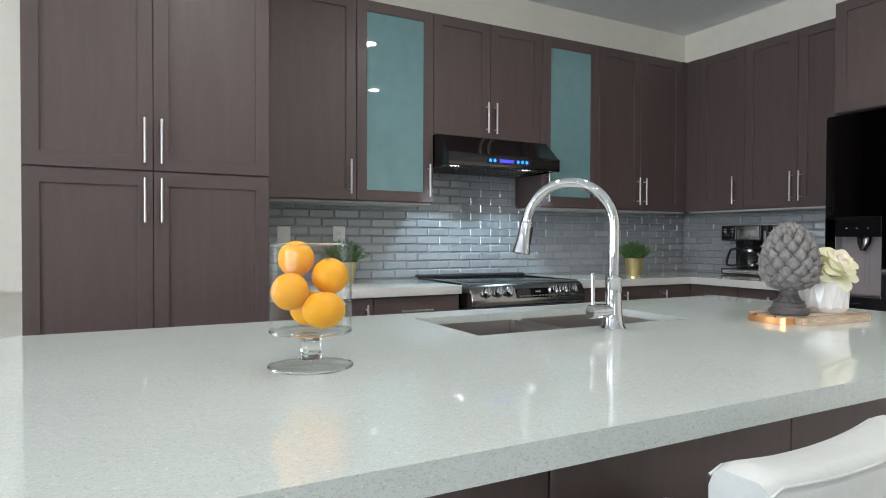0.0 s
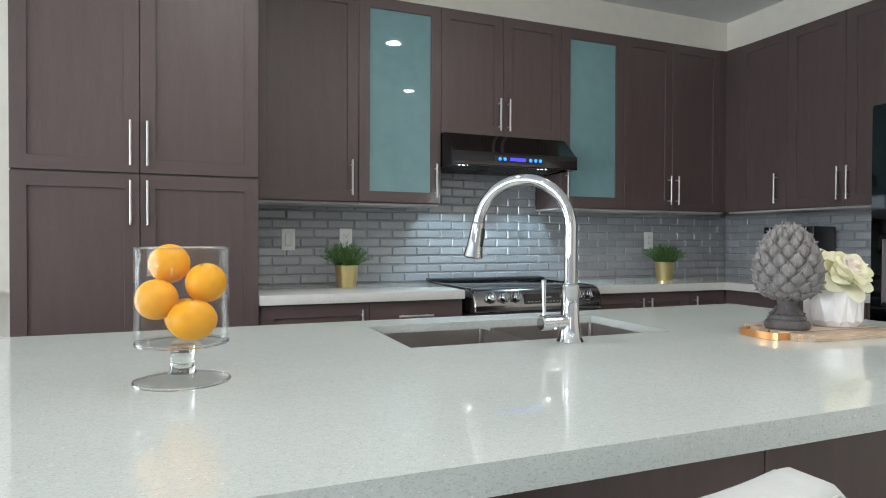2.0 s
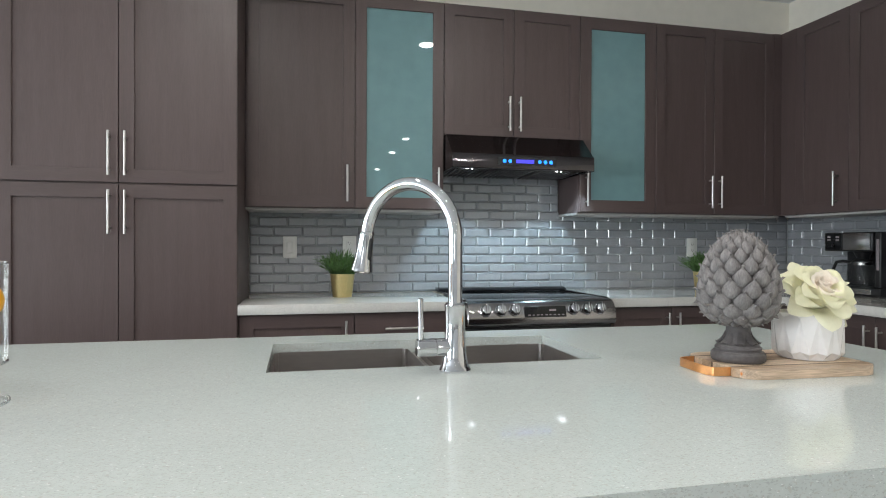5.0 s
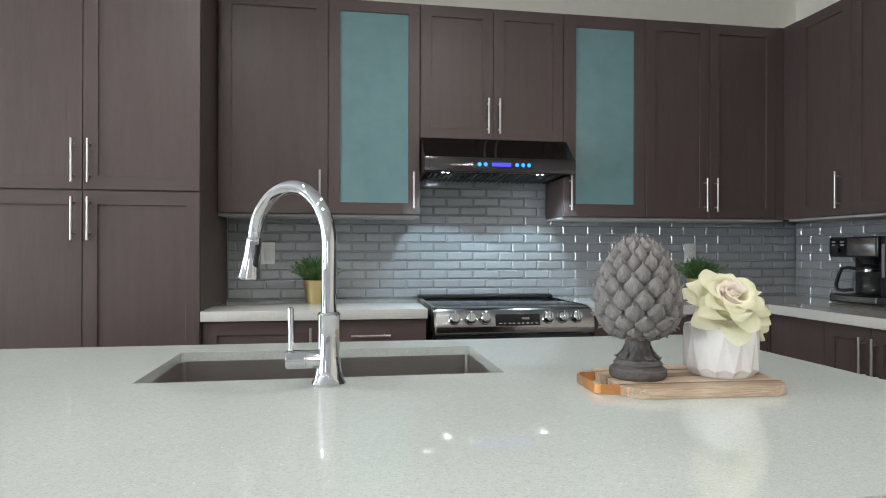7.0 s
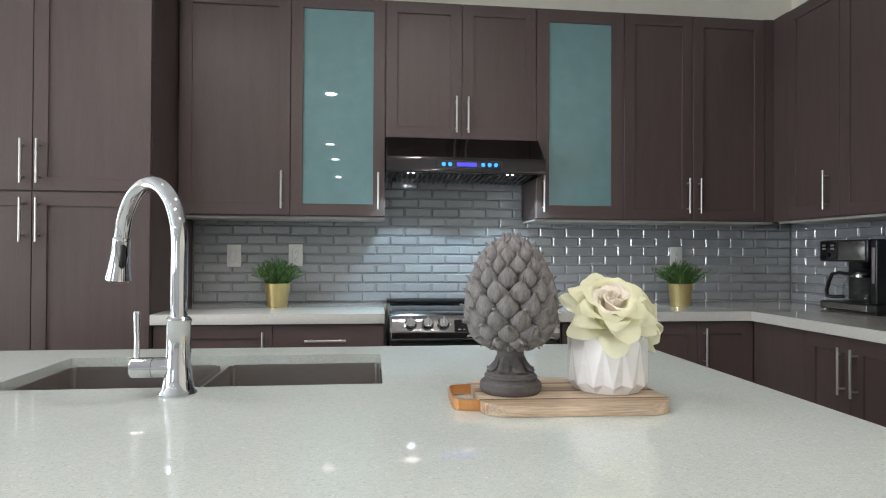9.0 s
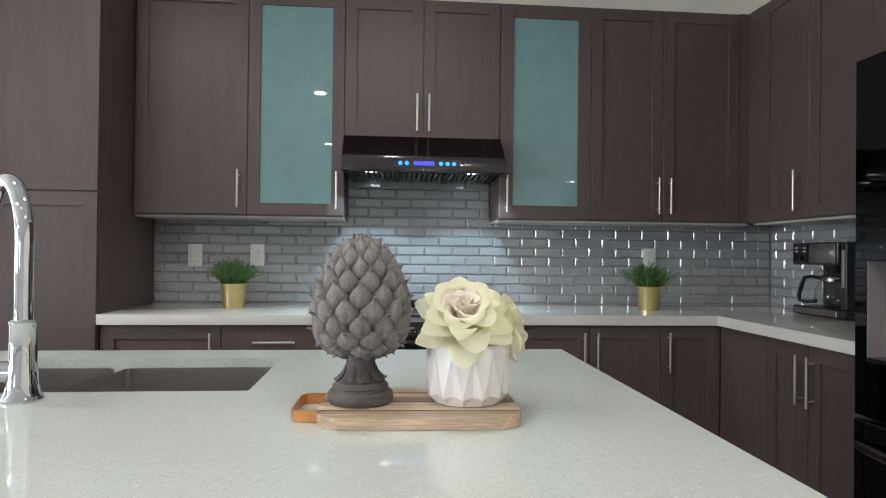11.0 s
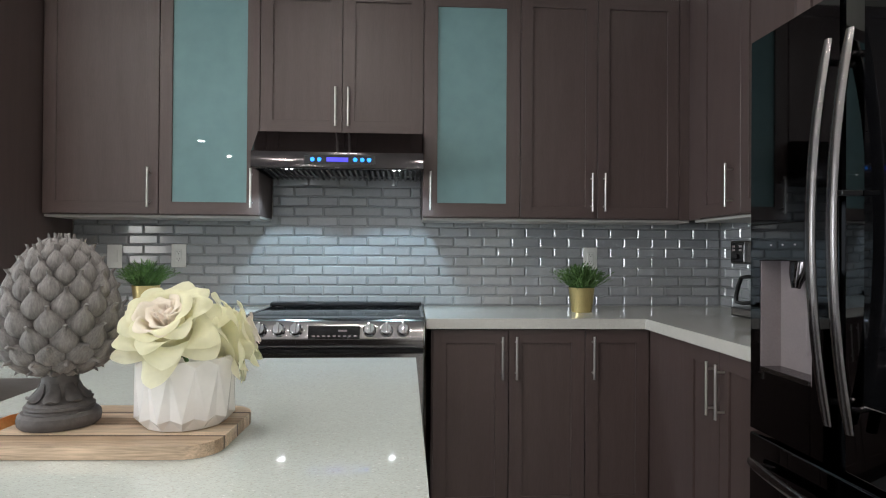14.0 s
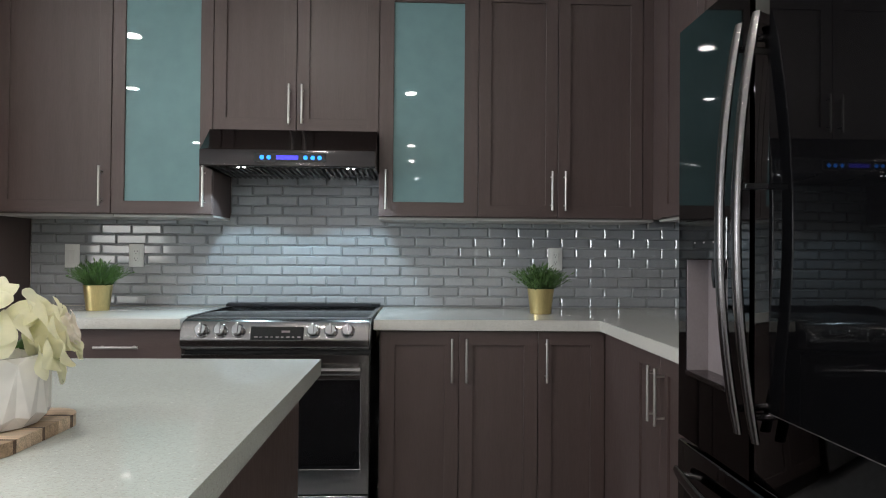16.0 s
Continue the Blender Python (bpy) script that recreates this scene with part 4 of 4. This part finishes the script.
def scale_mesh(w, h, depth):
    """A fig-shaped scale: full and ribbed below, drawn out to a blunt tip that bends off the body."""
    bm = bmesh.new()
    seg, nv = 20, 13
    rings = []
    for j in range(nv + 1):
        v = j / nv
        if v < 0.40:
            q = math.sqrt(max(0.0, 1 - ((v - 0.40) / 0.40) ** 2))
        else:
            t = (v - 0.40) / 0.60
            q = 0.83 * max(0.0, math.cos(0.5 * math.pi * min(1.0, t / 0.74))) ** 1.15 + 0.17 * (1 - 0.18 * t ** 6)
        ring_ = []
        for i in range(seg):
            a = 2 * math.pi * i / seg
            k = q * (1 + 0.045 * math.cos(10 * a)) + 0.004
            ring_.append(bm.verts.new((math.cos(a) * k * w * 0.5, math.sin(a) * k * depth + 0.015 * max(0, v - 0.48) ** 1.4 * 2, (v - 0.42) * h)))
        rings.append(ring_)
    for a, b in zip(rings, rings[1:]):
        for i in range(seg):
            bm.faces.new((a[i], a[(i + 1) % seg], b[(i + 1) % seg], b[i]))
    bm.faces.new(rings[0][::-1])
    bm.faces.new(rings[-1])
    return finish(bm, "scale", M_STONE, 75)


rows_s = [(0.10, 11, 6), (0.18, 11, 15), (0.265, 11, 18), (0.35, 11, 17), (0.435, 11, 17), (0.52, 11, 17), (0.605, 11, 17), (0.685, 11, 18), (0.76, 9, 18), (0.83, 9, 18), (0.89, 6, 18), (0.945, 6, 18), (0.985, 3, 16)]
for k, (s, n_, out_) in enumerate(rows_s):
    (r, z), (ra, za), (rb_, zb_) = egg(s), egg(s - 0.012), egg(s + 0.012)
    w = max(0.016, 2 * math.pi * r / n_ * 1.0)
    wide = 1.06 if k < 3 else 0.90
    me = scale_mesh(w * wide, w * 0.82 + 0.016, 0.0100 + w * 0.19)
    lean = math.degrees(math.atan2(ra - rb_, zb_ - za))
    for i in range(n_):
        a = 360 * (i + 0.5 * (k % 2)) / n_ + random.uniform(-1.5, 1.5)
        ob = new("scale", me)
        ob.parent = art
        ob.matrix_local = pose(0, 0, z, 0, 0, a) @ pose(0, r * 0.89, 0, lean - out_ - 2 + random.uniform(-2, 2), random.uniform(-3, 3), 0)

# ---------------------------------------------------------------- vase and roses
VX, VY, VZ = 5.849, 3.402, TOP + BT + 0.001
vase = thing("ceramic_vase", pose(VX, VY, VZ, 0, 0, 8), "white faceted ceramic vase on the cutting board", "vase")
bm = bmesh.new()
N = 13


def vase_ring(r, z, turn):
    return [bm.verts.new((r * math.cos(2 * math.pi * (i + turn) / N), r * math.sin(2 * math.pi * (i + turn) / N), z)) for i in range(N)]


rings = [(vase_ring(0.057, 0.0, 0), 0), (vase_ring(0.0700, 0.013, 0), 0), (vase_ring(0.0650, 0.018, 0.5), 1), (vase_ring(0.0708, 0.090, 0.5), 1), (vase_ring(0.0665, 0.094, 0), 0), (vase_ring(0.0668, 0.0985, 0), 0), (vase_ring(0.0625, 0.0985, 0), 0), (vase_ring(0.058, 0.045, 0), 0)]
low, high, inner_low, inner_high = rings[1][0], rings[3][0], rings[2][0], rings[4][0]
for i in range(N):
    j = (i + 1) % N
    bm.faces.new((rings[0][0][i], rings[0][0][j], inner_low[i])), bm.faces.new((rings[0][0][i], inner_low[i], low[i])), bm.faces.new((rings[0][0][j], low[j], inner_low[i]))
    bm.faces.new((low[i], inner_low[i], high[i])), bm.faces.new((inner_low[i], low[j], high[i]))
    bm.faces.new((low[j], inner_high[j], high[i])), bm.faces.new((low[i], high[i], inner_high[i]))
    bm.faces.new((high[i], rings[5][0][j], rings[5][0][i])), bm.faces.new((high[i], inner_high[j], rings[5][0][j])), bm.faces.new((high[i], rings[5][0][i], inner_high[i]))
    bm.faces.new((rings[5][0][i], rings[5][0][j], rings[6][0][j], rings[6][0][i]))
    bm.faces.new((rings[6][0][i], rings[6][0][j], rings[7][0][j], rings[7][0][i]))
bm.faces.new(rings[0][0][::-1])
bm.faces.new(rings[7][0])
part("body", bm, M_CERAMIC, vase, smooth=14)


def petal_mesh(r0, r1, h, span, curl, droop, spiral, wav, seed, point=0.0):
    """One petal round the flower's axis: from radius r0 at the base to r1 at the lip, one edge tucked inside its neighbour."""
    bm = bmesh.new()
    nu, nv = 14, 12
    rows = []
    for j in range(nv + 1):
        v = j / nv
        row = []
        for i in range(nu + 1):
            u = 2 * i / nu - 1
            ve = v * (1 - 0.20 * abs(u) ** 2.6 - point * abs(u) ** 1.1)
            th = radians(span) * 0.5 * u * (0.55 + 0.45 * math.sin(math.pi * min(1, 0.12 + 0.62 * v)))
            lip = max(0.0, ve - 0.62) / 0.38
            k = noise.noise(Vector((u * 1.6 + seed, v * 1.9, seed * 1.7))) * wav * v
            r = r0 + (r1 - r0) * ve ** 1.25 + spiral * u * (0.35 + 0.65 * v) + curl * lip ** 2 + k
            z = h * math.sin(0.5 * math.pi * min(1, ve * 1.05)) - droop * lip ** 2 + 0.6 * k
            row.append(bm.verts.new((r * math.sin(th), -r * math.cos(th), z)))
        rows.append(row)
    for a, b in zip(rows, rows[1:]):
        for i in range(nu):
            bm.faces.new((a[i], a[i + 1], b[i + 1], b[i]))
    return bm


def rose(m, size, label, seed):
    rt = thing("rose", m, label, "rose", "roses in the vase")
    rng = random.Random(seed)
    rings_r = ((3, 0.002, 0.0055, 0.0540, 220, 0.0, 0.0, 0), (3, 0.004, 0.0105, 0.0575, 170, 0.0005, 0.0, 0), (5, 0.007, 0.0165, 0.0600, 130, 0.002, 0.001, 0),
               (5, 0.012, 0.0240, 0.0615, 112, 0.004, 0.003, 1), (5, 0.017, 0.0325, 0.0600, 104, 0.007, 0.006, 1), (6, 0.020, 0.0440, 0.0530, 88, 0.009, 0.009, 2),
               (5, 0.017, 0.0560, 0.0390, 88, 0.009, 0.013, 2), (6, 0.014, 0.0660, 0.0240, 76, 0.006, 0.010, 2))
    for count, r0, r1, h, span, curl, droop, zone in rings_r:
        inner = zone < 2 and r1 < 0.03
        a0 = rng.uniform(0, 360)
        for i in range(count):
            a = a0 + 360 * i / count + rng.uniform(-7, 7)
            q = size * rng.uniform(0.96, 1.06)
            bm = petal_mesh(r0 * q, r1 * q, h * q, span, curl * q, droop * q, 0.0028 * size, (0.003, 0.005, 0.011)[zone] * size, rng.uniform(0, 50), (0.0, 0.05, 0.16)[zone])
            part("petal", bm, M_PETAL_IN if inner else M_PETAL, rt, smooth=80, m=pose(0, 0, 0, rng.uniform(-7, 7), rng.uniform(-7, 7), a))
    part("calyx", lathe(bmesh.new(), [(0, -0.012), (0.006, -0.012), (0.010, -0.004), (0.010, 0.002), (0, 0.003)], 14), M_LEAF, rt)
    part("stem", tube(bmesh.new(), [(0, 0, -0.01), (0, 0, -0.03), (0, 0.0, -0.05)], 0.003, 8), M_LEAF, rt)
    return rt


rose(look((VX - 0.010, VY - 0.014, VZ + 0.121), (VX + 0.004, VY + 0.130, VZ - 0.020)), 1.20, "open cream rose with a blush heart", 3)
rose(look((VX + 0.034, VY + 0.022, VZ + 0.112), (VX - 0.20, VY - 0.06, VZ + 0.03)), 1.02, "pale yellow rose turned aside and drooping", 8)


# ---------------------------------------------------------------- potted plants
def potted_plant(m, label, seed):
    rt = thing("potted_plant", m, label, "potted plant", "potted plants on the worktop")
    part("pot", lathe(bmesh.new(), [(0, 0.0), (0.046, 0.0), (0.048, 0.002), (0.061, 0.113), (0.062, 0.116), (0.060, 0.116), (0.057, 0.10), (0, 0.10)], 40), M_BRASS, rt, "brushed gold metal pot")
    part("soil", lathe(bmesh.new(), [(0, 0.104), (0.03, 0.106), (0.0575, 0.102)], 20), M_SOIL, rt)
    rng = random.Random(seed)
    bm = bmesh.new()
    for _ in range(300):
        a = rng.uniform(0, 2 * math.pi)
        rr = rng.uniform(0, 0.05)
        reach = rng.uniform(0.03, 0.085) * (0.4 + rr / 0.05)
        h = rng.uniform(0.08, 0.165) * (1 - 0.35 * rr / 0.05)
        p = Vector((rr * math.cos(a), rr * math.sin(a), 0.102))
        b = a + rng.uniform(-0.5, 0.5)
        prev = p
        for k in range(1, 8):
            s = k / 7
            q = p + Vector((math.cos(b) * reach * s ** 1.3, math.sin(b) * reach * s ** 1.3, h * s * (1 - 0.18 * s * s)))
            d = (q - prev).normalized()
            for sg in (-1, 1):
                o = d.cross(Vector((rng.uniform(-1, 1), rng.uniform(-1, 1), 0.3))).normalized() * sg
                ln, wd = rng.uniform(0.016, 0.030), rng.uniform(0.0014, 0.0026)
                e = (o * 0.7 + d * 1.2 + Vector((0, 0, 0.5))).normalized()
                w_ = e.cross(d).normalized() * wd
                vs = [bm.verts.new(x) for x in (prev, prev + e * ln * 0.5 + w_, prev + e * ln, prev + e * ln * 0.5 - w_)]
                bm.faces.new(vs)
            prev = q
    part("foliage", bm, M_LEAF, rt, "dense feathery green leaves", smooth=0)
    return rt


potted_plant(pose(4.972, 5.395, TOP), "small green plant in a gold pot on the worktop", 5)
potted_plant(pose(7.010, 5.345, TOP, 0, 0, 140), "small green plant in a gold pot near the corner", 11)

# ---------------------------------------------------------------- coffee maker
cm = thing("coffee_maker", pose(7.632, 5.145, TOP, 0, 0, -90), "black and steel drip coffee maker with glass carafe", "coffee maker")
part("base_plate", box(bmesh.new(), 0, 0, 0.004, 0.345, 0.20, 0.045, 0.006, 2), M_BLACK, cm)
part("base_trim", box(bmesh.new(), 0.012, -0.003, 0.012, 0.292, 0.004, 0.040, 0.002, 1), M_STEEL, cm)
part("rear_column", box(bmesh.new(), 0.004, 0.150, 0.0452, 0.300, 0.20, 0.235, 0.006, 2), M_BLACK, cm)
part("water_tank", box(bmesh.new(), 0.306, 0.004, 0.0452, 0.343, 0.198, 0.338, 0.008, 3), M_BLACK, cm)
part("tank_window", box(bmesh.new(), 0.316, 0.001, 0.14, 0.332, 0.006, 0.30, 0.002, 1), M_GREY_PLASTIC, cm)
part("brew_head", box(bmesh.new(), 0.0, -0.004, 0.2352, 0.302, 0.20, 0.338, 0.010, 3), M_BLACK, cm)
part("head_trim", box(bmesh.new(), 0.125, -0.007, 0.243, 0.290, 0.0, 0.332, 0.003, 2), M_STEEL, cm, "brushed steel front plate")
part("control_panel", box(bmesh.new(), 0.012, -0.006, 0.243, 0.119, 0.0, 0.332, 0.002, 1), M_BLACK_GLASS, cm)
for i in range(2):
    for j in range(2):
        part("button", box(bmesh.new(), 0.026 + 0.055 * i, -0.0085, 0.292 + 0.016 * j, 0.048 + 0.055 * i, -0.0055, 0.301 + 0.016 * j, 0.001, 1), M_GREY_PLASTIC, cm)
part("dial", lathe(bmesh.new(), [(0, 0.008), (0.010, 0.007), (0.011, 0)], 20), M_DARK_STEEL, cm, m=pose(0.066, -0.006, 0.268, 90))
part("filter_basket", lathe(bmesh.new(), [(0, 0.2), (0.03, 0.2), (0.045, 0.234), (0, 0.234)], 24, (0.175, 0.075, 0)), M_BLACK, cm)
car = part("carafe", lathe(bmesh.new(), [(0, 0.046), (0.062, 0.047), (0.072, 0.055), (0.075, 0.09), (0.070, 0.13), (0.052, 0.165), (0.050, 0.178), (0.047, 0.178), (0.049, 0.165), (0.067, 0.13), (0.072, 0.09), (0.069, 0.057), (0, 0.050)], 36, (0.175, 0.072, 0)), M_THIN, cm, "clear glass carafe")
part("carafe_lid", lathe(bmesh.new(), [(0, 0.196), (0.03, 0.195), (0.046, 0.186), (0.047, 0.178), (0, 0.178)], 30, (0.175, 0.072, 0)), M_BLACK, car)
part("carafe_band", lathe(bmesh.new(), [(0.046, 0.163), (0.0475, 0.163), (0.0475, 0.176), (0.046, 0.176)], 36, (0.175, 0.072, 0), True), M_STEEL, car)
part("carafe_handle", tube(bmesh.new(), [(0.130, 0.045, 0.176), (0.10, 0.025, 0.182), (0.072, 0.01, 0.176), (0.058, 0.004, 0.14), (0.046, 0.0, 0.095), (0.048, 0.002, 0.068), (0.078, 0.015, 0.064), (0.112, 0.04, 0.07)], 0.0085, 12, 1.3), M_BLACK, car)
for fx in (0.03, 0.31):
    for fy in (0.03, 0.19):
        part("foot", lathe(bmesh.new(), [(0, 0), (0.01, 0), (0.01, 0.005), (0, 0.005)], 12, (fx, fy, 0)), M_BLACK, cm)


# ---------------------------------------------------------------- wall plates
def plate(m, label, outlet):
    rt = thing("outlet_plate" if outlet else "switch_plate", m, label, "wall plate")
    part("cover", box(bmesh.new(), -0.0365, -0.006, -0.0585, 0.0365, 0, 0.0585, 0.003, 2), M_WHITE, rt)
    part("insert", box(bmesh.new(), -0.0165, -0.009, -0.033, 0.0165, -0.005, 0.033, 0.002, 1), M_WHITE, rt)
    if outlet:
        for z in (-0.018, 0.018):
            for x in (-0.0065, 0.0065):
                part("slot", box(bmesh.new(), x - 0.001, -0.0095, z - 0.001, x + 0.001, -0.0088, z + 0.007), M_SLOT, rt)
            part("ground_hole", lathe(bmesh.new(), [(0, 0.0006), (0.0025, 0.0006), (0.0025, 0)], 10), M_SLOT, rt, m=pose(0, -0.009, z - 0.007, 90))
    return rt


PLATE_Y = WALL_Y - 0.0147
plate(pose(4.712, PLATE_Y, 1.170), "blank white switch plate on the tiled wall", False)
plate(pose(5.027, PLATE_Y, 1.175), "white double power outlet on the tiled wall", True)
plate(pose(7.145, PLATE_Y, 1.174), "white double power outlet behind a plant", True)

# ---------------------------------------------------------------- bar stool
st = thing("bar_stool", pose(4.672, 2.692, 0, 0, 0, 3.5), "white leather counter stool pulled up to the island", "stool")
bm = bmesh.new()
rows_b = []
for k in range(21):
    u = -1 + k / 10
    top = 0.914 + 0.008 * u ** 2 - 0.016 * max(0.0, abs(u) - 0.9) * 10 * 0.6
    y_in = 0.012 * u ** 2
    prof = [(-0.036, 0.64), (-0.038, top - 0.024), (-0.033, top - 0.009), (-0.022, top - 0.001), (0.018, top), (0.030, top - 0.006), (0.036, top - 0.022), (0.036, 0.64)]
    rows_b.append([bm.verts.new((0.190 * u, y + y_in, z)) for y, z in prof])
for p, q in zip(rows_b, rows_b[1:]):
    for k in range(8):
        bm.faces.new((p[k], p[(k + 1) % 8], q[(k + 1) % 8], q[k]))
bm.faces.new(rows_b[0][::-1])
bm.faces.new(rows_b[-1])
part("backrest", bm, M_LEATHER, st, smooth=60)
for y, dz in ((-0.0355, -0.012), (0.0345, -0.010)):
    pipe = [(0.190 * u, y + 0.012 * u * u, 0.914 + 0.008 * u * u + dz - 0.016 * max(0.0, abs(u) - 0.9) * 6) for u in [-1 + k / 10 for k in range(21)]]
    part("piping", tube(bmesh.new(), pipe, 0.0018, 8), M_LEATHER, st)
part("seat", box(bmesh.new(), -0.190, 0.0365, 0.58, 0.225, 0.43, 0.66, 0.025, 4), M_LEATHER, st)
for x in (-0.165, 0.2):
    for y in (0.0, 0.40):
        part("leg", tube(bmesh.new(), [(x * 1.08, y, 0), (x, y, 0.3), (x, y, 0.60)], 0.013, 12), M_WOOD_DARK, st)
for y in (0.0, 0.40):
    part("footrest", tube(bmesh.new(), [(-0.173, y, 0.2), (0.208, y, 0.2)], 0.009, 10), M_WOOD_DARK, st)

# dark ledge beyond the pantry
cs = thing("console_table", pose(3.02, 5.47, 0), "dark wood console table against the white wall", "table")
part("tabletop", box(bmesh.new(), -0.45, -0.17, 0.905, 0.34, 0.19, 0.930, 0.002, 1), M_WOOD_DARK, cs)
for x in (-0.42, 0.10):
    for y in (-0.14, 0.16):
        part("leg", box(bmesh.new(), x - 0.02, y - 0.02, 0, x + 0.02, y + 0.02, 0.9045), M_WOOD_DARK, cs)

# ---------------------------------------------------------------- tiled splashback
PW, PH = 0.150, 0.0507
GAP = 0.0032
ROW0 = 0.9265
tile_cache = {}


def tile_mesh(w, h):
    key = (round(w, 4), round(h, 4))
    if key not in tile_cache:
        bm = bmesh.new()
        b, d0, d1 = 0.0066, 0.0030, 0.0085
        b = min(b, w * 0.4)
        rings = []
        steps = [(0.0, 0.0), (0.0, d0), (b * 0.42, d0 + (d1 - d0) * 0.50), (b, d1)]
        for e, y in [(q, -p) for q, p in steps]:
            x0, z0, x1, z1 = e, e, w - e, h - e
            rings.append([bm.verts.new(p) for p in ((x0, y, z0), (x1, y, z0), (x1, y, z1), (x0, y, z1))])
        for a, c in zip(rings, rings[1:]):
            for i in range(4):
                bm.faces.new((a[i], a[(i + 1) % 4], c[(i + 1) % 4], c[i]))
        bm.faces.new(rings[-1])
        tile_cache[key] = finish(bm, "tile", M_TILE, 25)
    return tile_cache[key]


def tile_field(parent, length, rows, phase, base_m):
    for k in rows:
        x = -PW + ((phase + (0 if k % 2 else PW / 2)) % PW)
        while x < length:
            a, b = max(x + GAP / 2, 0.0), min(x + PW - GAP / 2, length)
            if b - a > 0.012:
                z = ROW0 + k * PH
                ob = new("tile", tile_mesh(b - a, PH - GAP))
                ob.parent = parent
                ob.matrix_local = base_m @ pose(a, random.uniform(-0.0003, 0.0003), z + GAP / 2, random.uniform(-0.5, 0.5), 0, random.uniform(-0.8, 0.8))
            x += PW


sb = slab("splashback_north", 4.504, WALL_Y - 0.006, TOP + 0.0005, WALL_X - 0.0065, WALL_Y - 0.0005, 1.358, M_GROUT, "grey glass brick-bond tile splashback", "splashback")
slab("splashback_hood", 5.49, WALL_Y - 0.006, 1.3585, 6.252, WALL_Y - 0.0005, 1.60, M_GROUT, "grey grouted wall strip under the hood", "splashback")
slab("splashback_east", WALL_X - 0.006, 4.222, TOP + 0.0005, WALL_X - 0.0005, WALL_Y - 0.0065, 1.358, M_GROUT, "grey glass tile splashback on the side wall", "splashback")
TY = WALL_Y - 0.006
tile_field(sb, WALL_X - 0.0145 - 4.504, range(0, 9), 6.50 - 4.504, pose(4.504, TY, 0))
tile_field(bpy.data.objects["splashback_hood"], 0.760, range(9, 13), 6.50 - 5.491, pose(5.491, TY, 0))
tile_field(bpy.data.objects["splashback_east"], 1.43, range(0, 9), 0.05, pose(WALL_X - 0.006, WALL_Y - 0.0145, 0, 0, 0, -90))
